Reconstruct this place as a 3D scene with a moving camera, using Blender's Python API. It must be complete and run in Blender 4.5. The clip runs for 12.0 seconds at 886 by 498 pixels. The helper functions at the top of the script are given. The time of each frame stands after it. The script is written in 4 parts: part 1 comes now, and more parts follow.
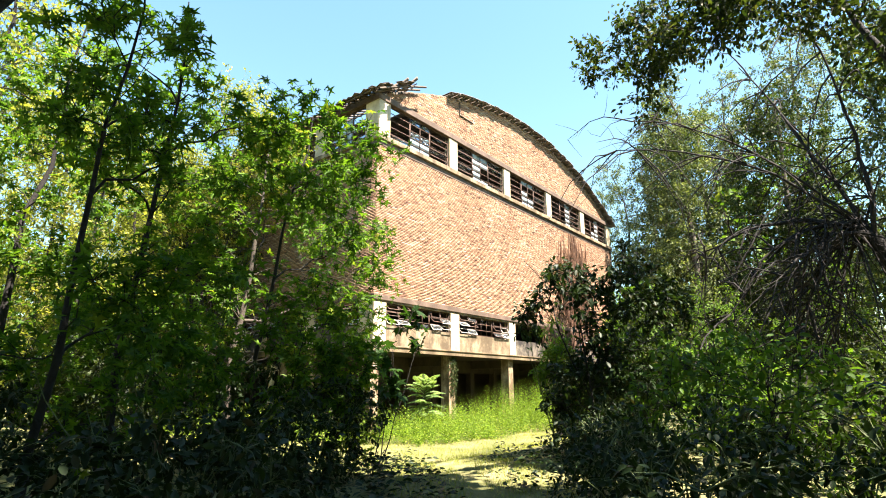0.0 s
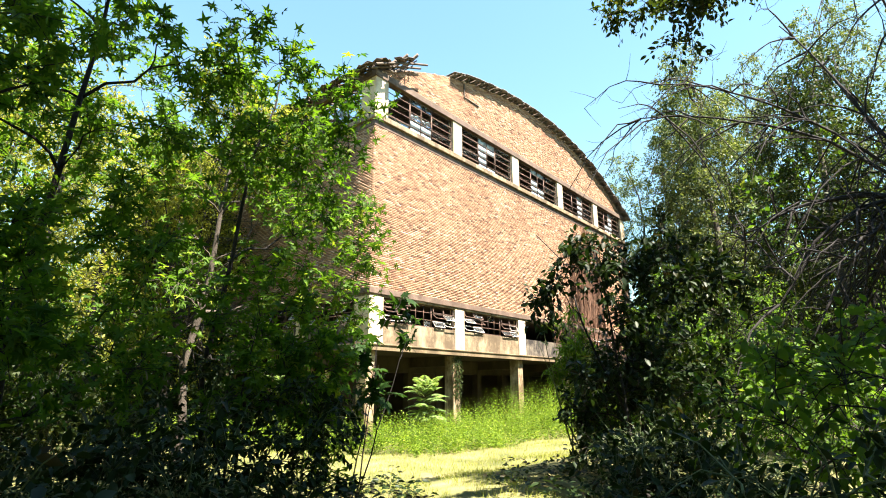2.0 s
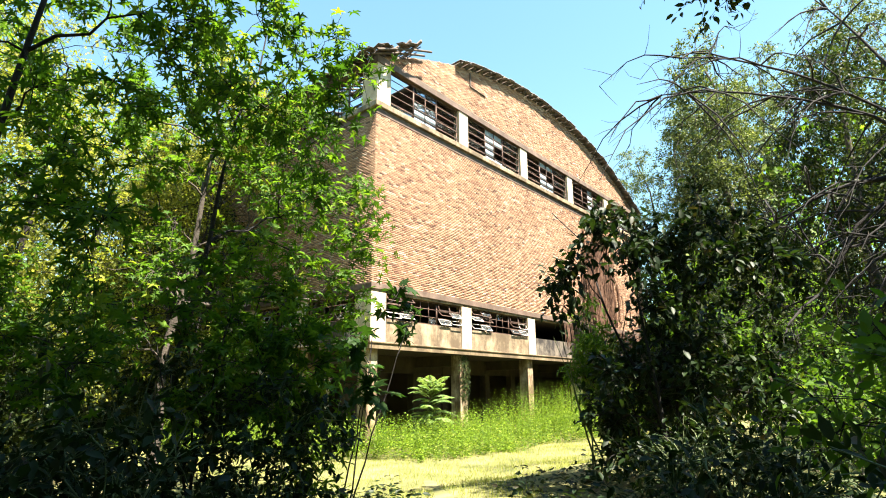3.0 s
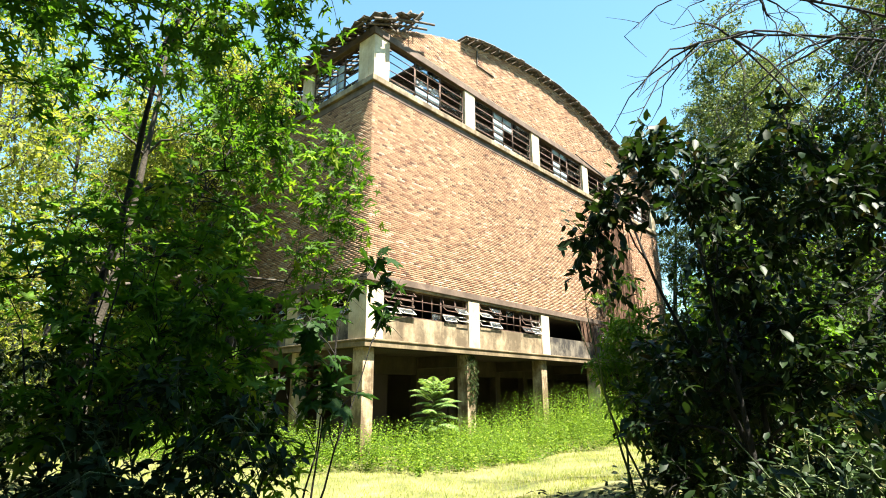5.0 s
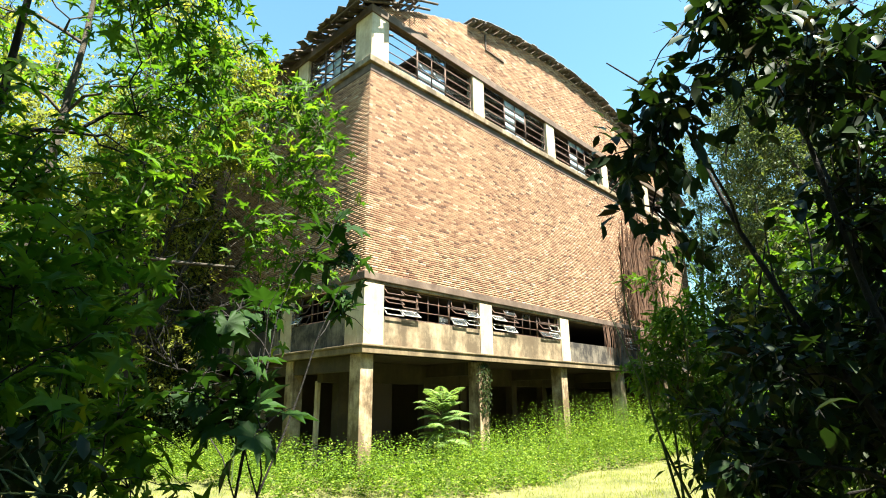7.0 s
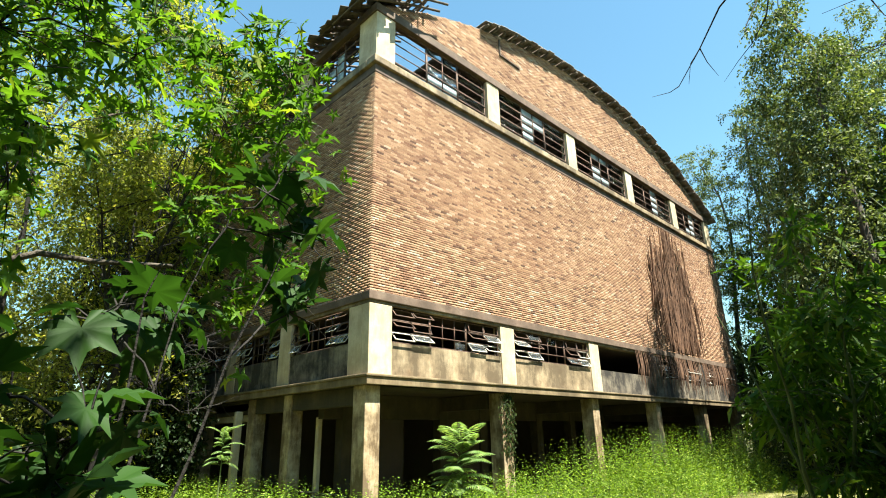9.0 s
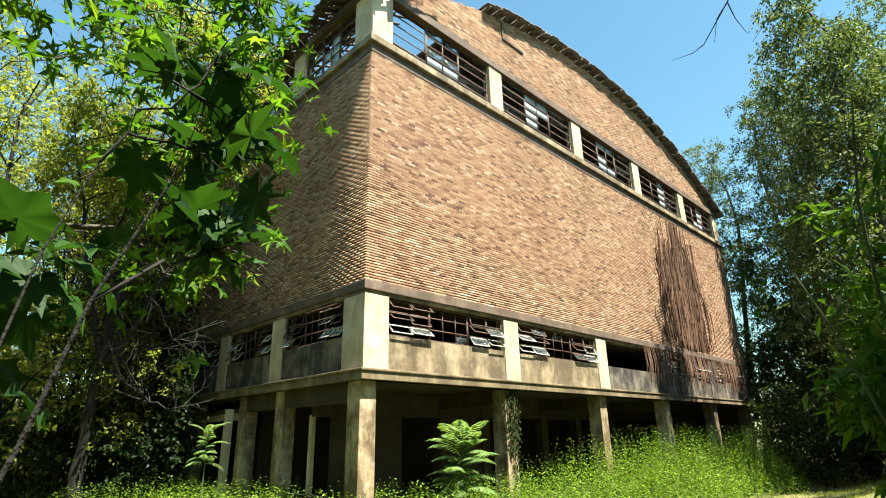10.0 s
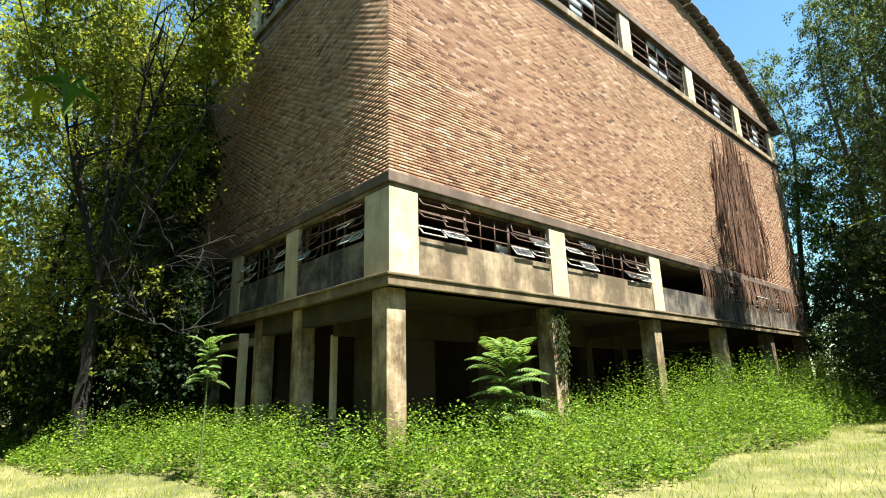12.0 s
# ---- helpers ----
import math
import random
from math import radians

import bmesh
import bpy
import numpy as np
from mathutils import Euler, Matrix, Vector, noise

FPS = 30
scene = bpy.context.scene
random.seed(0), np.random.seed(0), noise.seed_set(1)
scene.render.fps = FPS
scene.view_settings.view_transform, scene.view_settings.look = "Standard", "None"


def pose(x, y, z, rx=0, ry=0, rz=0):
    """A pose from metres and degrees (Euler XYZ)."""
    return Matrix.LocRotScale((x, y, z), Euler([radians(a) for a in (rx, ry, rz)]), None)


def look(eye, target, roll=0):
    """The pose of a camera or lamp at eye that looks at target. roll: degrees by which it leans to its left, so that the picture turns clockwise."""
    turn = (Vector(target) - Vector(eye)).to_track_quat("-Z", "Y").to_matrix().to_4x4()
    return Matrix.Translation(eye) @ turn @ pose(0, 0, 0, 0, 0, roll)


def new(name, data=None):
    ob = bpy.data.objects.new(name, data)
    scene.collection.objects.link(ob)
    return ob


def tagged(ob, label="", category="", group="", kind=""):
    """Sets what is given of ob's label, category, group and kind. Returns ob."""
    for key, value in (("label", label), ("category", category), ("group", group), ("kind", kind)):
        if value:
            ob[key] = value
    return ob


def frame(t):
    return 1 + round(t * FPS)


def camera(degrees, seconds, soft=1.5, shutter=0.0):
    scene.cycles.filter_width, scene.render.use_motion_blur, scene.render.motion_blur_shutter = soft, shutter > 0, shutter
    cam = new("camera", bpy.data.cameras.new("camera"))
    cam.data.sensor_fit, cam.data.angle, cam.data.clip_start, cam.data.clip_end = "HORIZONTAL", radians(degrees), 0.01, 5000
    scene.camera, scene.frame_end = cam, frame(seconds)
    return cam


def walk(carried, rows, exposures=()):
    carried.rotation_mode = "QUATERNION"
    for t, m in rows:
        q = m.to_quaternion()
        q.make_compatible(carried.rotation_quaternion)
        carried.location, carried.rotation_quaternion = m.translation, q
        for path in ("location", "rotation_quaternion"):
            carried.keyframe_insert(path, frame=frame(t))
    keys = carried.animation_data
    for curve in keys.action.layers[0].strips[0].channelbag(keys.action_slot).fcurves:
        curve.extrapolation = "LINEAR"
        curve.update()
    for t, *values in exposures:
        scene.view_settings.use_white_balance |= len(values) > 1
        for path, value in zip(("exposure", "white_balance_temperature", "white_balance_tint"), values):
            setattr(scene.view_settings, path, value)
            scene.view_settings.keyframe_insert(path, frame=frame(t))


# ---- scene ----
cam = camera(79.0, 12.0, soft=1.0)
PATH = [
    (0, (15.924, -15.396, 0.589), (14.716, -13.881, 1.081), -0.2),
    (0.5, (15.664, -14.976, 0.612), (14.452, -13.463, 1.106), -0.1),
    (1, (15.446, -14.558, 0.648), (14.231, -13.049, 1.142), -0.1),
    (1.5, (15.146, -14.09, 0.648), (13.918, -12.59, 1.142), -0.2),
    (2, (14.822, -13.625, 0.615), (13.589, -12.131, 1.113), -0.2),
    (2.5, (14.488, -13.175, 0.57), (13.247, -11.688, 1.069), -0.2),
    (3, (14.176, -12.749, 0.565), (12.924, -11.274, 1.07), -0.3),
    (5, (13.057, -11.042, 0.521), (11.775, -9.597, 1.04), -0.3),
    (5.5, (12.811, -10.625, 0.503), (11.512, -9.196, 1.023), -0.3),
    (6, (12.554, -10.214, 0.527), (11.245, -8.795, 1.05), -0.5),
    (6.5, (12.315, -9.821, 0.549), (11.002, -8.41, 1.084), -0.5),
    (7, (12.059, -9.45, 0.571), (10.738, -8.053, 1.123), -0.7),
    (9, (10.739, -8.07, 0.718), (9.404, -6.735, 1.377), -1.2),
    (9.5, (10.474, -7.765, 0.705), (9.136, -6.435, 1.368), -1.2),
    (10, (10.148, -7.423, 0.686), (8.808, -6.093, 1.345), -1.2),
    (10.5, (9.825, -7.041, 0.592), (8.483, -5.704, 1.233), -1.3),
    (11, (9.336, -6.644, 0.426), (7.989, -5.299, 1.039), -1.5),
    (11.5, (8.792, -6.214, 0.244), (7.434, -4.864, 0.823), -1.8),
    (12, (8.181, -6.003, 0.086), (6.744, -4.702, 0.576), -1.5),
]
EXPOSURES = [(0.0, 2.75, 6500, 16), (3.0, 2.7, 6450, 12), (5.0, 2.6, 6250, 6), (7.0, 2.55, 6250, 3), (9.0, 2.22, 6250, 2), (9.5, 2.15, 6250, 1), (12.0, 2.08, 6000, 5)]
walk(cam, [(t, look(eye, target, roll)) for t, eye, target, roll in PATH], EXPOSURES)

# ---- world, sun ----
SUN_AZ, SUN_EL = 1.5, 63.0          # degrees from +x towards +y; height above the horizon
world = bpy.data.worlds.new("sky")
scene.world = world
world.use_nodes = True
wn = world.node_tree
sky = wn.nodes.new("ShaderNodeTexSky")
sky.sky_type = "NISHITA"
sky.sun_disc = False
sky.sun_elevation = radians(SUN_EL)
sky.sun_rotation = radians(90 - SUN_AZ)
sky.air_density, sky.dust_density, sky.ozone_density = 1.5, 0.1, 0.0
wn.nodes["Background"].inputs["Strength"].default_value = 0.05
clear_air = wn.nodes.new("ShaderNodeMix")           # the greenish blue of the clear sky
clear_air.data_type, clear_air.blend_type = "RGBA", "MULTIPLY"
clear_air.inputs["Factor"].default_value = 1.0
clear_air.inputs["B"].default_value = (0.8, 1.04, 1.04, 1)
wn.links.new(sky.outputs["Color"], clear_air.inputs["A"])
wn.links.new(clear_air.outputs["Result"], wn.nodes["Background"].inputs["Color"])
sun_data = bpy.data.lights.new("sun", "SUN")
sun_data.energy, sun_data.angle, sun_data.color = 5.0, radians(0.5), (1.0, 0.92, 0.78)
sun = new("sun", sun_data)
sun.matrix_world = look((math.cos(radians(SUN_AZ)) * 60, math.sin(radians(SUN_AZ)) * 60, 60 * math.tan(radians(SUN_EL))), (0, 0, 0))

# ---- materials ----
def node(nt, kind, **values):
    n = nt.nodes.new(kind)
    for key, value in values.items():
        n.inputs[key.replace("_", " ")].default_value = value
    return n


def ramp(nt, fac, stops):
    r = nt.nodes.new("ShaderNodeValToRGB")
    el = r.color_ramp.elements
    while len(el) < len(stops):
        el.new(0.5)
    for e, (p, c) in zip(el, stops):
        e.position, e.color = p, (*c, 1)
    nt.links.new(fac, r.inputs["Fac"])
    return r.outputs["Color"]


def mix(nt, fac, a, b, mode="MIX"):
    m = nt.nodes.new("ShaderNodeMix")
    m.data_type, m.blend_type = "RGBA", mode
    for sock, v in ((m.inputs["Factor"], fac), (m.inputs["A"], a), (m.inputs["B"], b)):
        if isinstance(v, bpy.types.NodeSocket):
            nt.links.new(v, sock)
        elif isinstance(v, (int, float)):
            sock.default_value = v
        else:
            sock.default_value = (*v, 1)
    return m.outputs["Result"]


def noise_tex(nt, scale, detail=5.0, rough=0.6, stretch=(1, 1, 1)):
    geo = nt.nodes.new("ShaderNodeNewGeometry")
    mp = nt.nodes.new("ShaderNodeMapping")
    mp.inputs["Scale"].default_value = stretch
    nt.links.new(geo.outputs["Position"], mp.inputs["Vector"])
    n = node(nt, "ShaderNodeTexNoise", Scale=scale, Detail=detail, Roughness=rough)
    nt.links.new(mp.outputs["Vector"], n.inputs["Vector"])
    return n.outputs["Fac"]


def bump(nt, height, strength, dist=0.02):
    b = node(nt, "ShaderNodeBump", Strength=strength, Distance=dist)
    nt.links.new(height, b.inputs["Height"])
    return b.outputs["Normal"]


def material(name, rough=0.8, metal=0.0):
    m = bpy.data.materials.new(name)
    m.use_nodes = True
    p = m.node_tree.nodes["Principled BSDF"]
    p.inputs["Roughness"].default_value, p.inputs["Metallic"].default_value = rough, metal
    return m, m.node_tree, p


def stained(name, stops, scale, streak=None, streak_colour=(0.1, 0.07, 0.04), streak_amount=0.6, rough=0.85, grain=60, relief=0.35, metal=0.0, stretch=(1, 1, 1)):
    """A weathered surface: blotches, fine grain and, where wanted, vertical streaks."""
    m, nt, p = material(name, rough, metal)
    col = ramp(nt, noise_tex(nt, scale, stretch=stretch), stops)
    fine = noise_tex(nt, grain, 3)
    col = mix(nt, 0.35, col, ramp(nt, fine, [(0.3, (0.35, 0.33, 0.3)), (0.7, (1, 1, 1))]), "MULTIPLY")
    if streak:
        s = noise_tex(nt, 0.8, 8, 0.72, (streak, streak, streak * 0.2))
        big = noise_tex(nt, 0.9, 6, 0.7)
        f = ramp(nt, mix(nt, 0.55, s, big), [(0.41, (0, 0, 0)), (0.55, (1, 1, 1))])
        f = mix(nt, 1.0, f, (streak_amount,) * 3, "MULTIPLY")
        col = mix(nt, f, col, streak_colour)
    nt.links.new(col, p.inputs["Base Color"])
    nt.links.new(bump(nt, fine, relief), p.inputs["Normal"])
    return m


def brick_material(name, per_object):
    m, nt, p = material(name, 0.92)
    if per_object:
        rnd = nt.nodes.new("ShaderNodeObjectInfo").outputs["Random"]
    else:
        rnd = nt.nodes.new("ShaderNodeNewGeometry").outputs["Random Per Island"]
    col = ramp(nt, rnd, [(0.0, (0.13, 0.07, 0.047)), (0.08, (0.26, 0.138, 0.082)), (0.3, (0.345, 0.197, 0.117)), (0.65, (0.42, 0.257, 0.155)), (0.92, (0.48, 0.317, 0.2)), (1.0, (0.56, 0.445, 0.335))])
    large = noise_tex(nt, 0.35, 5, 0.6)
    col = mix(nt, 0.4, col, ramp(nt, large, [(0.3, (0.62, 0.52, 0.45)), (0.55, (1, 1, 1)), (0.75, (1.15, 1.08, 0.95))]), "MULTIPLY")
    fine = noise_tex(nt, 45, 4)
    col = mix(nt, 0.5, col, ramp(nt, fine, [(0.3, (0.45, 0.4, 0.36)), (0.62, (1, 1, 1))]), "MULTIPLY")
    nt.links.new(col, p.inputs["Base Color"])
    nt.links.new(bump(nt, fine, 0.5), p.inputs["Normal"])
    return m


def leaf_material(name, dark, light, odd, glow=0.35, rough=0.45):
    m, nt, p = material(name, rough + 0.15)
    p.inputs["Specular IOR Level"].default_value = 0.2
    rnd = nt.nodes.new("ShaderNodeNewGeometry").outputs["Random Per Island"]
    col = ramp(nt, rnd, [(0.0, dark), (0.55, tuple((a + b) / 2 for a, b in zip(dark, light))), (0.9, light), (1.0, odd)])
    patch = noise_tex(nt, 0.8, 3)
    col = mix(nt, 0.5, col, ramp(nt, patch, [(0.3, (0.6, 0.7, 0.55)), (0.65, (1.15, 1.1, 0.9))]), "MULTIPLY")
    nt.links.new(col, p.inputs["Base Color"])
    t = nt.nodes.new("ShaderNodeBsdfTranslucent")
    nt.links.new(mix(nt, 1.0, col, (1.7, 1.75, 0.7), "MULTIPLY"), t.inputs["Color"])
    s = nt.nodes.new("ShaderNodeMixShader")
    s.inputs["Fac"].default_value = glow
    nt.links.new(p.outputs["BSDF"], s.inputs[1])
    nt.links.new(t.outputs["BSDF"], s.inputs[2])
    nt.links.new(s.outputs["Shader"], nt.nodes["Material Output"].inputs["Surface"])
    return m


BRICK = brick_material("brick_joined", False)
BRICK_ONE = brick_material("brick_single", True)
MORTAR = stained("mortar", [(0.3, (0.0562, 0.0431, 0.0319)), (0.7, (0.0975, 0.0788, 0.06))], 3, grain=90)
CONCRETE = stained("weathered_concrete", [(0.32, (0.199, 0.134, 0.0747)), (0.5, (0.347, 0.261, 0.16)), (0.7, (0.464, 0.364, 0.238))], 1.6, 3.0, (0.0745, 0.0514, 0.0272), 0.85)
PALE = stained("pale_render", [(0.3, (0.552, 0.449, 0.296)), (0.7, (0.754, 0.634, 0.452))], 2.0, 2.6, (0.276, 0.194, 0.109), 0.6)
BAND = stained("stained_band", [(0.3, (0.0936, 0.0576, 0.039)), (0.55, (0.173, 0.115, 0.084)), (0.75, (0.259, 0.192, 0.144))], 2.2, 2.2, (0.0648, 0.0448, 0.03), 0.6)
COLUMN = stained("column_concrete", [(0.32, (0.266, 0.198, 0.104)), (0.48, (0.485, 0.365, 0.227)), (0.7, (0.626, 0.512, 0.355))], 2.4, 4.0, (0.086, 0.0512, 0.0215), 0.9)
CORNICE = stained("brown_stained_cornice", [(0.3, (0.177, 0.121, 0.0634)), (0.7, (0.339, 0.255, 0.15))], 2.0, 2.4, (0.0589, 0.0403, 0.0202), 0.7)
# streaked concrete, its tone lowered to hold the ground storey's shade
STAINED_SHADE = stained("stained_shaded_concrete", [(0.3, (0.0359, 0.0252, 0.0109)), (0.7, (0.084, 0.0571, 0.0273))], 1.4, 3.0, (0.0199, 0.0151, 0.00546), 0.7)
# black streaks of the far bays; also the side wall's shade as colour
SOOT_SHADE = stained("black_streaked_shaded_concrete", [(0.3, (0.136, 0.109, 0.0816)), (0.7, (0.286, 0.245, 0.184))], 1.4, 3.4, (0.017, 0.0136, 0.0122), 0.95)
# plaster tone lowered so that the rooms' shade sits in the colour
SHADED_INNER = stained("shaded_inner_plaster", [(0.3, (0.0336, 0.0192, 0.0106)), (0.7, (0.072, 0.0432, 0.0264))], 1.0, 2.0, (0.048, 0.0336, 0.024), 0.6)
STEEL = stained("rusty_steel", [(0.35, (0.05, 0.035, 0.03)), (0.65, (0.16, 0.09, 0.06))], 6, rough=0.7, grain=120, metal=0.3)
GREY_STEEL = stained("faded_window_paint", [(0.35, (0.3, 0.27, 0.24)), (0.65, (0.58, 0.55, 0.5))], 5, rough=0.6, grain=120)
TIMBER = stained("old_timber", [(0.3, (0.06, 0.045, 0.035)), (0.7, (0.17, 0.13, 0.1))], 4, rough=0.9, grain=70)
SHEET = stained("roof_sheet", [(0.3, (0.1, 0.08, 0.07)), (0.7, (0.26, 0.22, 0.2))], 1.5, rough=0.75, grain=40)
BARK = stained("grey_bark", [(0.3, (0.042, 0.033, 0.024)), (0.7, (0.114, 0.0928, 0.072))], 5, rough=0.95, grain=35, relief=0.8, stretch=(1, 1, 0.25))
# dark bark, lowered further so that the wood's shade is in its colour
SHADE_DARK_BARK = stained("shade_dark_bark", [(0.3, (0.00768, 0.00624, 0.00528)), (0.7, (0.024, 0.0192, 0.0158))], 5, rough=0.95, grain=35, relief=0.8, stretch=(1, 1, 0.25))
STEM = stained("green_stem", [(0.3, (0.056, 0.088, 0.024)), (0.7, (0.128, 0.16, 0.056))], 6, rough=0.7)
VINE = stained("dead_vine", [(0.3, (0.07, 0.035, 0.022)), (0.7, (0.2, 0.105, 0.06))], 4, rough=0.95)
SOIL = stained("grassy_soil", [(0.3, (0.06, 0.072, 0.018)), (0.5, (0.13, 0.13, 0.038)), (0.7, (0.24, 0.21, 0.09))], 0.9, rough=1.0, grain=25, relief=0.8)
MAPLE = leaf_material("lobed_leaf", (0.0302, 0.0775, 0.0086), (0.112, 0.206, 0.019), (0.19, 0.224, 0.0259), 0.44)
CASTOR = leaf_material("large_lobed_leaf", (0.0135, 0.0372, 0.0081), (0.0304, 0.0743, 0.0121), (0.054, 0.108, 0.0203), 0.34)
# near-black leaf; on low plants its colour stands in for deep shade
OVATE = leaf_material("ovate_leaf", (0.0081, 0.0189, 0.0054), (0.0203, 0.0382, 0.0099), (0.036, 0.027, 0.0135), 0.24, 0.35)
FRESH = leaf_material("fresh_leaf", (0.0398, 0.0859, 0.0106), (0.0994, 0.179, 0.0199), (0.166, 0.199, 0.0398), 0.44)
POPLAR = leaf_material("silvery_leaf", (0.024, 0.04, 0.0128), (0.136, 0.164, 0.068), (0.264, 0.28, 0.176), 0.32, 0.4)
PALE_THICKET = leaf_material("yellowish_leaf", (0.102, 0.123, 0.0221), (0.255, 0.264, 0.0595), (0.365, 0.306, 0.102), 0.5)
THICKET = leaf_material("thicket_leaf", (0.0135, 0.0248, 0.0063), (0.0405, 0.0585, 0.0135), (0.0765, 0.072, 0.0225), 0.33)
WEED = leaf_material("weed_leaf", (0.0335, 0.0717, 0.00765), (0.183, 0.276, 0.0268), (0.316, 0.364, 0.086), 0.38)
GRASS = leaf_material("grass_blade", (0.165, 0.209, 0.0385), (0.341, 0.341, 0.0935), (0.572, 0.484, 0.242), 0.32)
FROND = leaf_material("frond_leaflet", (0.109, 0.177, 0.0612), (0.204, 0.286, 0.116), (0.258, 0.313, 0.15), 0.35, 0.35)


def glass_material():
    m, nt, p = material("dusty_glass", 0.12)
    p.inputs["Transmission Weight"].default_value = 0.96
    p.inputs["IOR"].default_value = 1.25
    dirt = noise_tex(nt, 4, 5)
    nt.links.new(ramp(nt, dirt, [(0.3, (0.62, 0.68, 0.7)), (0.7, (0.88, 0.92, 0.94))]), p.inputs["Base Color"])
    return m


GLASS = glass_material()
CLOUDY = stained("clouded_glass", [(0.3, (0.26, 0.32, 0.35)), (0.7, (0.5, 0.56, 0.58))], 2.5, rough=0.3, grain=60, relief=0.05)


# ---- mesh helpers ----
def arrays(name, verts, faces, mat, smooth=False):
    """A mesh from numpy arrays of corners and of triangles or quads."""
    me = bpy.data.meshes.new(name)
    verts, faces = np.asarray(verts, np.float32), np.asarray(faces, np.int32)
    n, k = faces.shape
    me.vertices.add(len(verts))
    me.vertices.foreach_set("co", verts.ravel())
    me.loops.add(n * k)
    me.loops.foreach_set("vertex_index", faces.ravel())
    me.polygons.add(n)
    me.polygons.foreach_set("loop_start", np.arange(n, dtype=np.int32) * k)
    if smooth:
        me.polygons.foreach_set("use_smooth", np.ones(n, bool))
    me.materials.append(mat)
    me.update(calc_edges=True)
    return me


class Heap:
    """Gathers pieces of one mesh."""
    def __init__(self):
        self.v, self.f, self.n = [], [], 0

    def add(self, verts, faces):
        self.v.append(np.asarray(verts, float))
        self.f.append(np.asarray(faces, int) + self.n)
        self.n += len(verts)

    def mesh(self, name, mat, smooth=False):
        return arrays(name, np.concatenate(self.v), np.concatenate(self.f), mat, smooth)


BOX_F = np.array([(0, 3, 2, 1), (4, 5, 6, 7), (0, 1, 5, 4), (1, 2, 6, 5), (2, 3, 7, 6), (3, 0, 4, 7)])


def box_v(x0, x1, y0, y1, z0, z1):
    return np.array([(x0, y0, z0), (x1, y0, z0), (x1, y1, z0), (x0, y1, z0), (x0, y0, z1), (x1, y0, z1), (x1, y1, z1), (x0, y1, z1)], float)


def part(name, me, parent=None, label="", kind=""):
    """One mesh object, under a thing or a part where a parent is given."""
    ob = new(name, me)
    if parent:
        ob.parent = parent
        ob.matrix_parent_inverse = parent.matrix_basis.inverted()
    return tagged(ob, label, kind=kind)


def block(name, x0, x1, y0, y1, z0, z1, mat, parent=None, label="", bevel=0.012, kind=""):
    """A squared block with worn, slightly rounded edges."""
    bm = bmesh.new()
    vs = [bm.verts.new(v) for v in box_v(x0, x1, y0, y1, z0, z1)]
    for f in BOX_F:
        bm.faces.new([vs[i] for i in f])
    if bevel:
        bmesh.ops.bevel(bm, geom=bm.edges[:], offset=bevel, segments=2, affect="EDGES", profile=0.6)
    me = bpy.data.meshes.new(name)
    bm.to_mesh(me)
    bm.free()
    me.materials.append(mat)
    return part(name, me, parent, label, kind)


def empty(name, label, category, at=(0, 0, 0), group="", kind=""):
    ob = new(name)
    ob.empty_display_size = 0.2
    ob.matrix_basis = Matrix.Translation(at)
    return tagged(ob, label, category, group, kind)


def tube(heap, pts, radii, sides=6):
    """A tapered tube along a line of points."""
    pts, radii = np.asarray(pts, float), np.asarray(radii, float)
    d = np.gradient(pts, axis=0)
    d /= np.linalg.norm(d, axis=1)[:, None] + 1e-9
    ref = np.where(np.abs(d[:, 2:3]) > 0.9, np.array([[1.0, 0, 0]]), np.array([[0, 0, 1.0]]))
    u = np.cross(d, ref)
    u /= np.linalg.norm(u, axis=1)[:, None] + 1e-9
    w = np.cross(d, u)
    a = np.arange(sides) * 2 * np.pi / sides
    ring = pts[:, None] + radii[:, None, None] * (np.cos(a)[None, :, None] * u[:, None] + np.sin(a)[None, :, None] * w[:, None])
    n = len(pts)
    i, j = np.meshgrid(np.arange(n - 1), np.arange(sides), indexing="ij")
    k = (j + 1) % sides
    f = np.stack([i * sides + j, i * sides + k, (i + 1) * sides + k, (i + 1) * sides + j], -1).reshape(-1, 4)
    heap.add(ring.reshape(-1, 3), f)


def unit(v):
    return v / (np.linalg.norm(v, axis=-1, keepdims=True) + 1e-9)


def scatter(template, pos, axis, normal, size):
    """Copies of a leaf (corners, triangles) at many places: one array of corners, one of triangles."""
    tv, tf = template
    x = unit(axis)
    z = unit(normal - (normal * x).sum(-1, keepdims=True) * x)
    y = np.cross(z, x)
    v = pos[:, None] + size[:, None, None] * (tv[None, :, 0:1] * x[:, None] + tv[None, :, 1:2] * y[:, None] + tv[None, :, 2:3] * z[:, None])
    f = tf[None] + (np.arange(len(pos)) * len(tv))[:, None, None]
    return v.reshape(-1, 3), f.reshape(-1, 3)


# leaves, one unit long, the stalk at the origin
SIMPLE = (np.array([(0, 0, 0), (0.45, 0.27, 0.07), (1, 0, -0.05), (0.45, -0.27, 0.07)], float), np.array([(0, 2, 1), (0, 3, 2)]))
OVAL = (np.array([(0, 0, 0), (0.25, 0.2, 0.05), (0.6, 0.22, 0.04), (1, 0, -0.12), (0.6, -0.22, 0.04), (0.25, -0.2, 0.05), (0.5, 0, -0.02)], float),
        np.array([(0, 6, 1), (1, 6, 2), (2, 6, 3), (3, 6, 4), (4, 6, 5), (5, 6, 0)]))
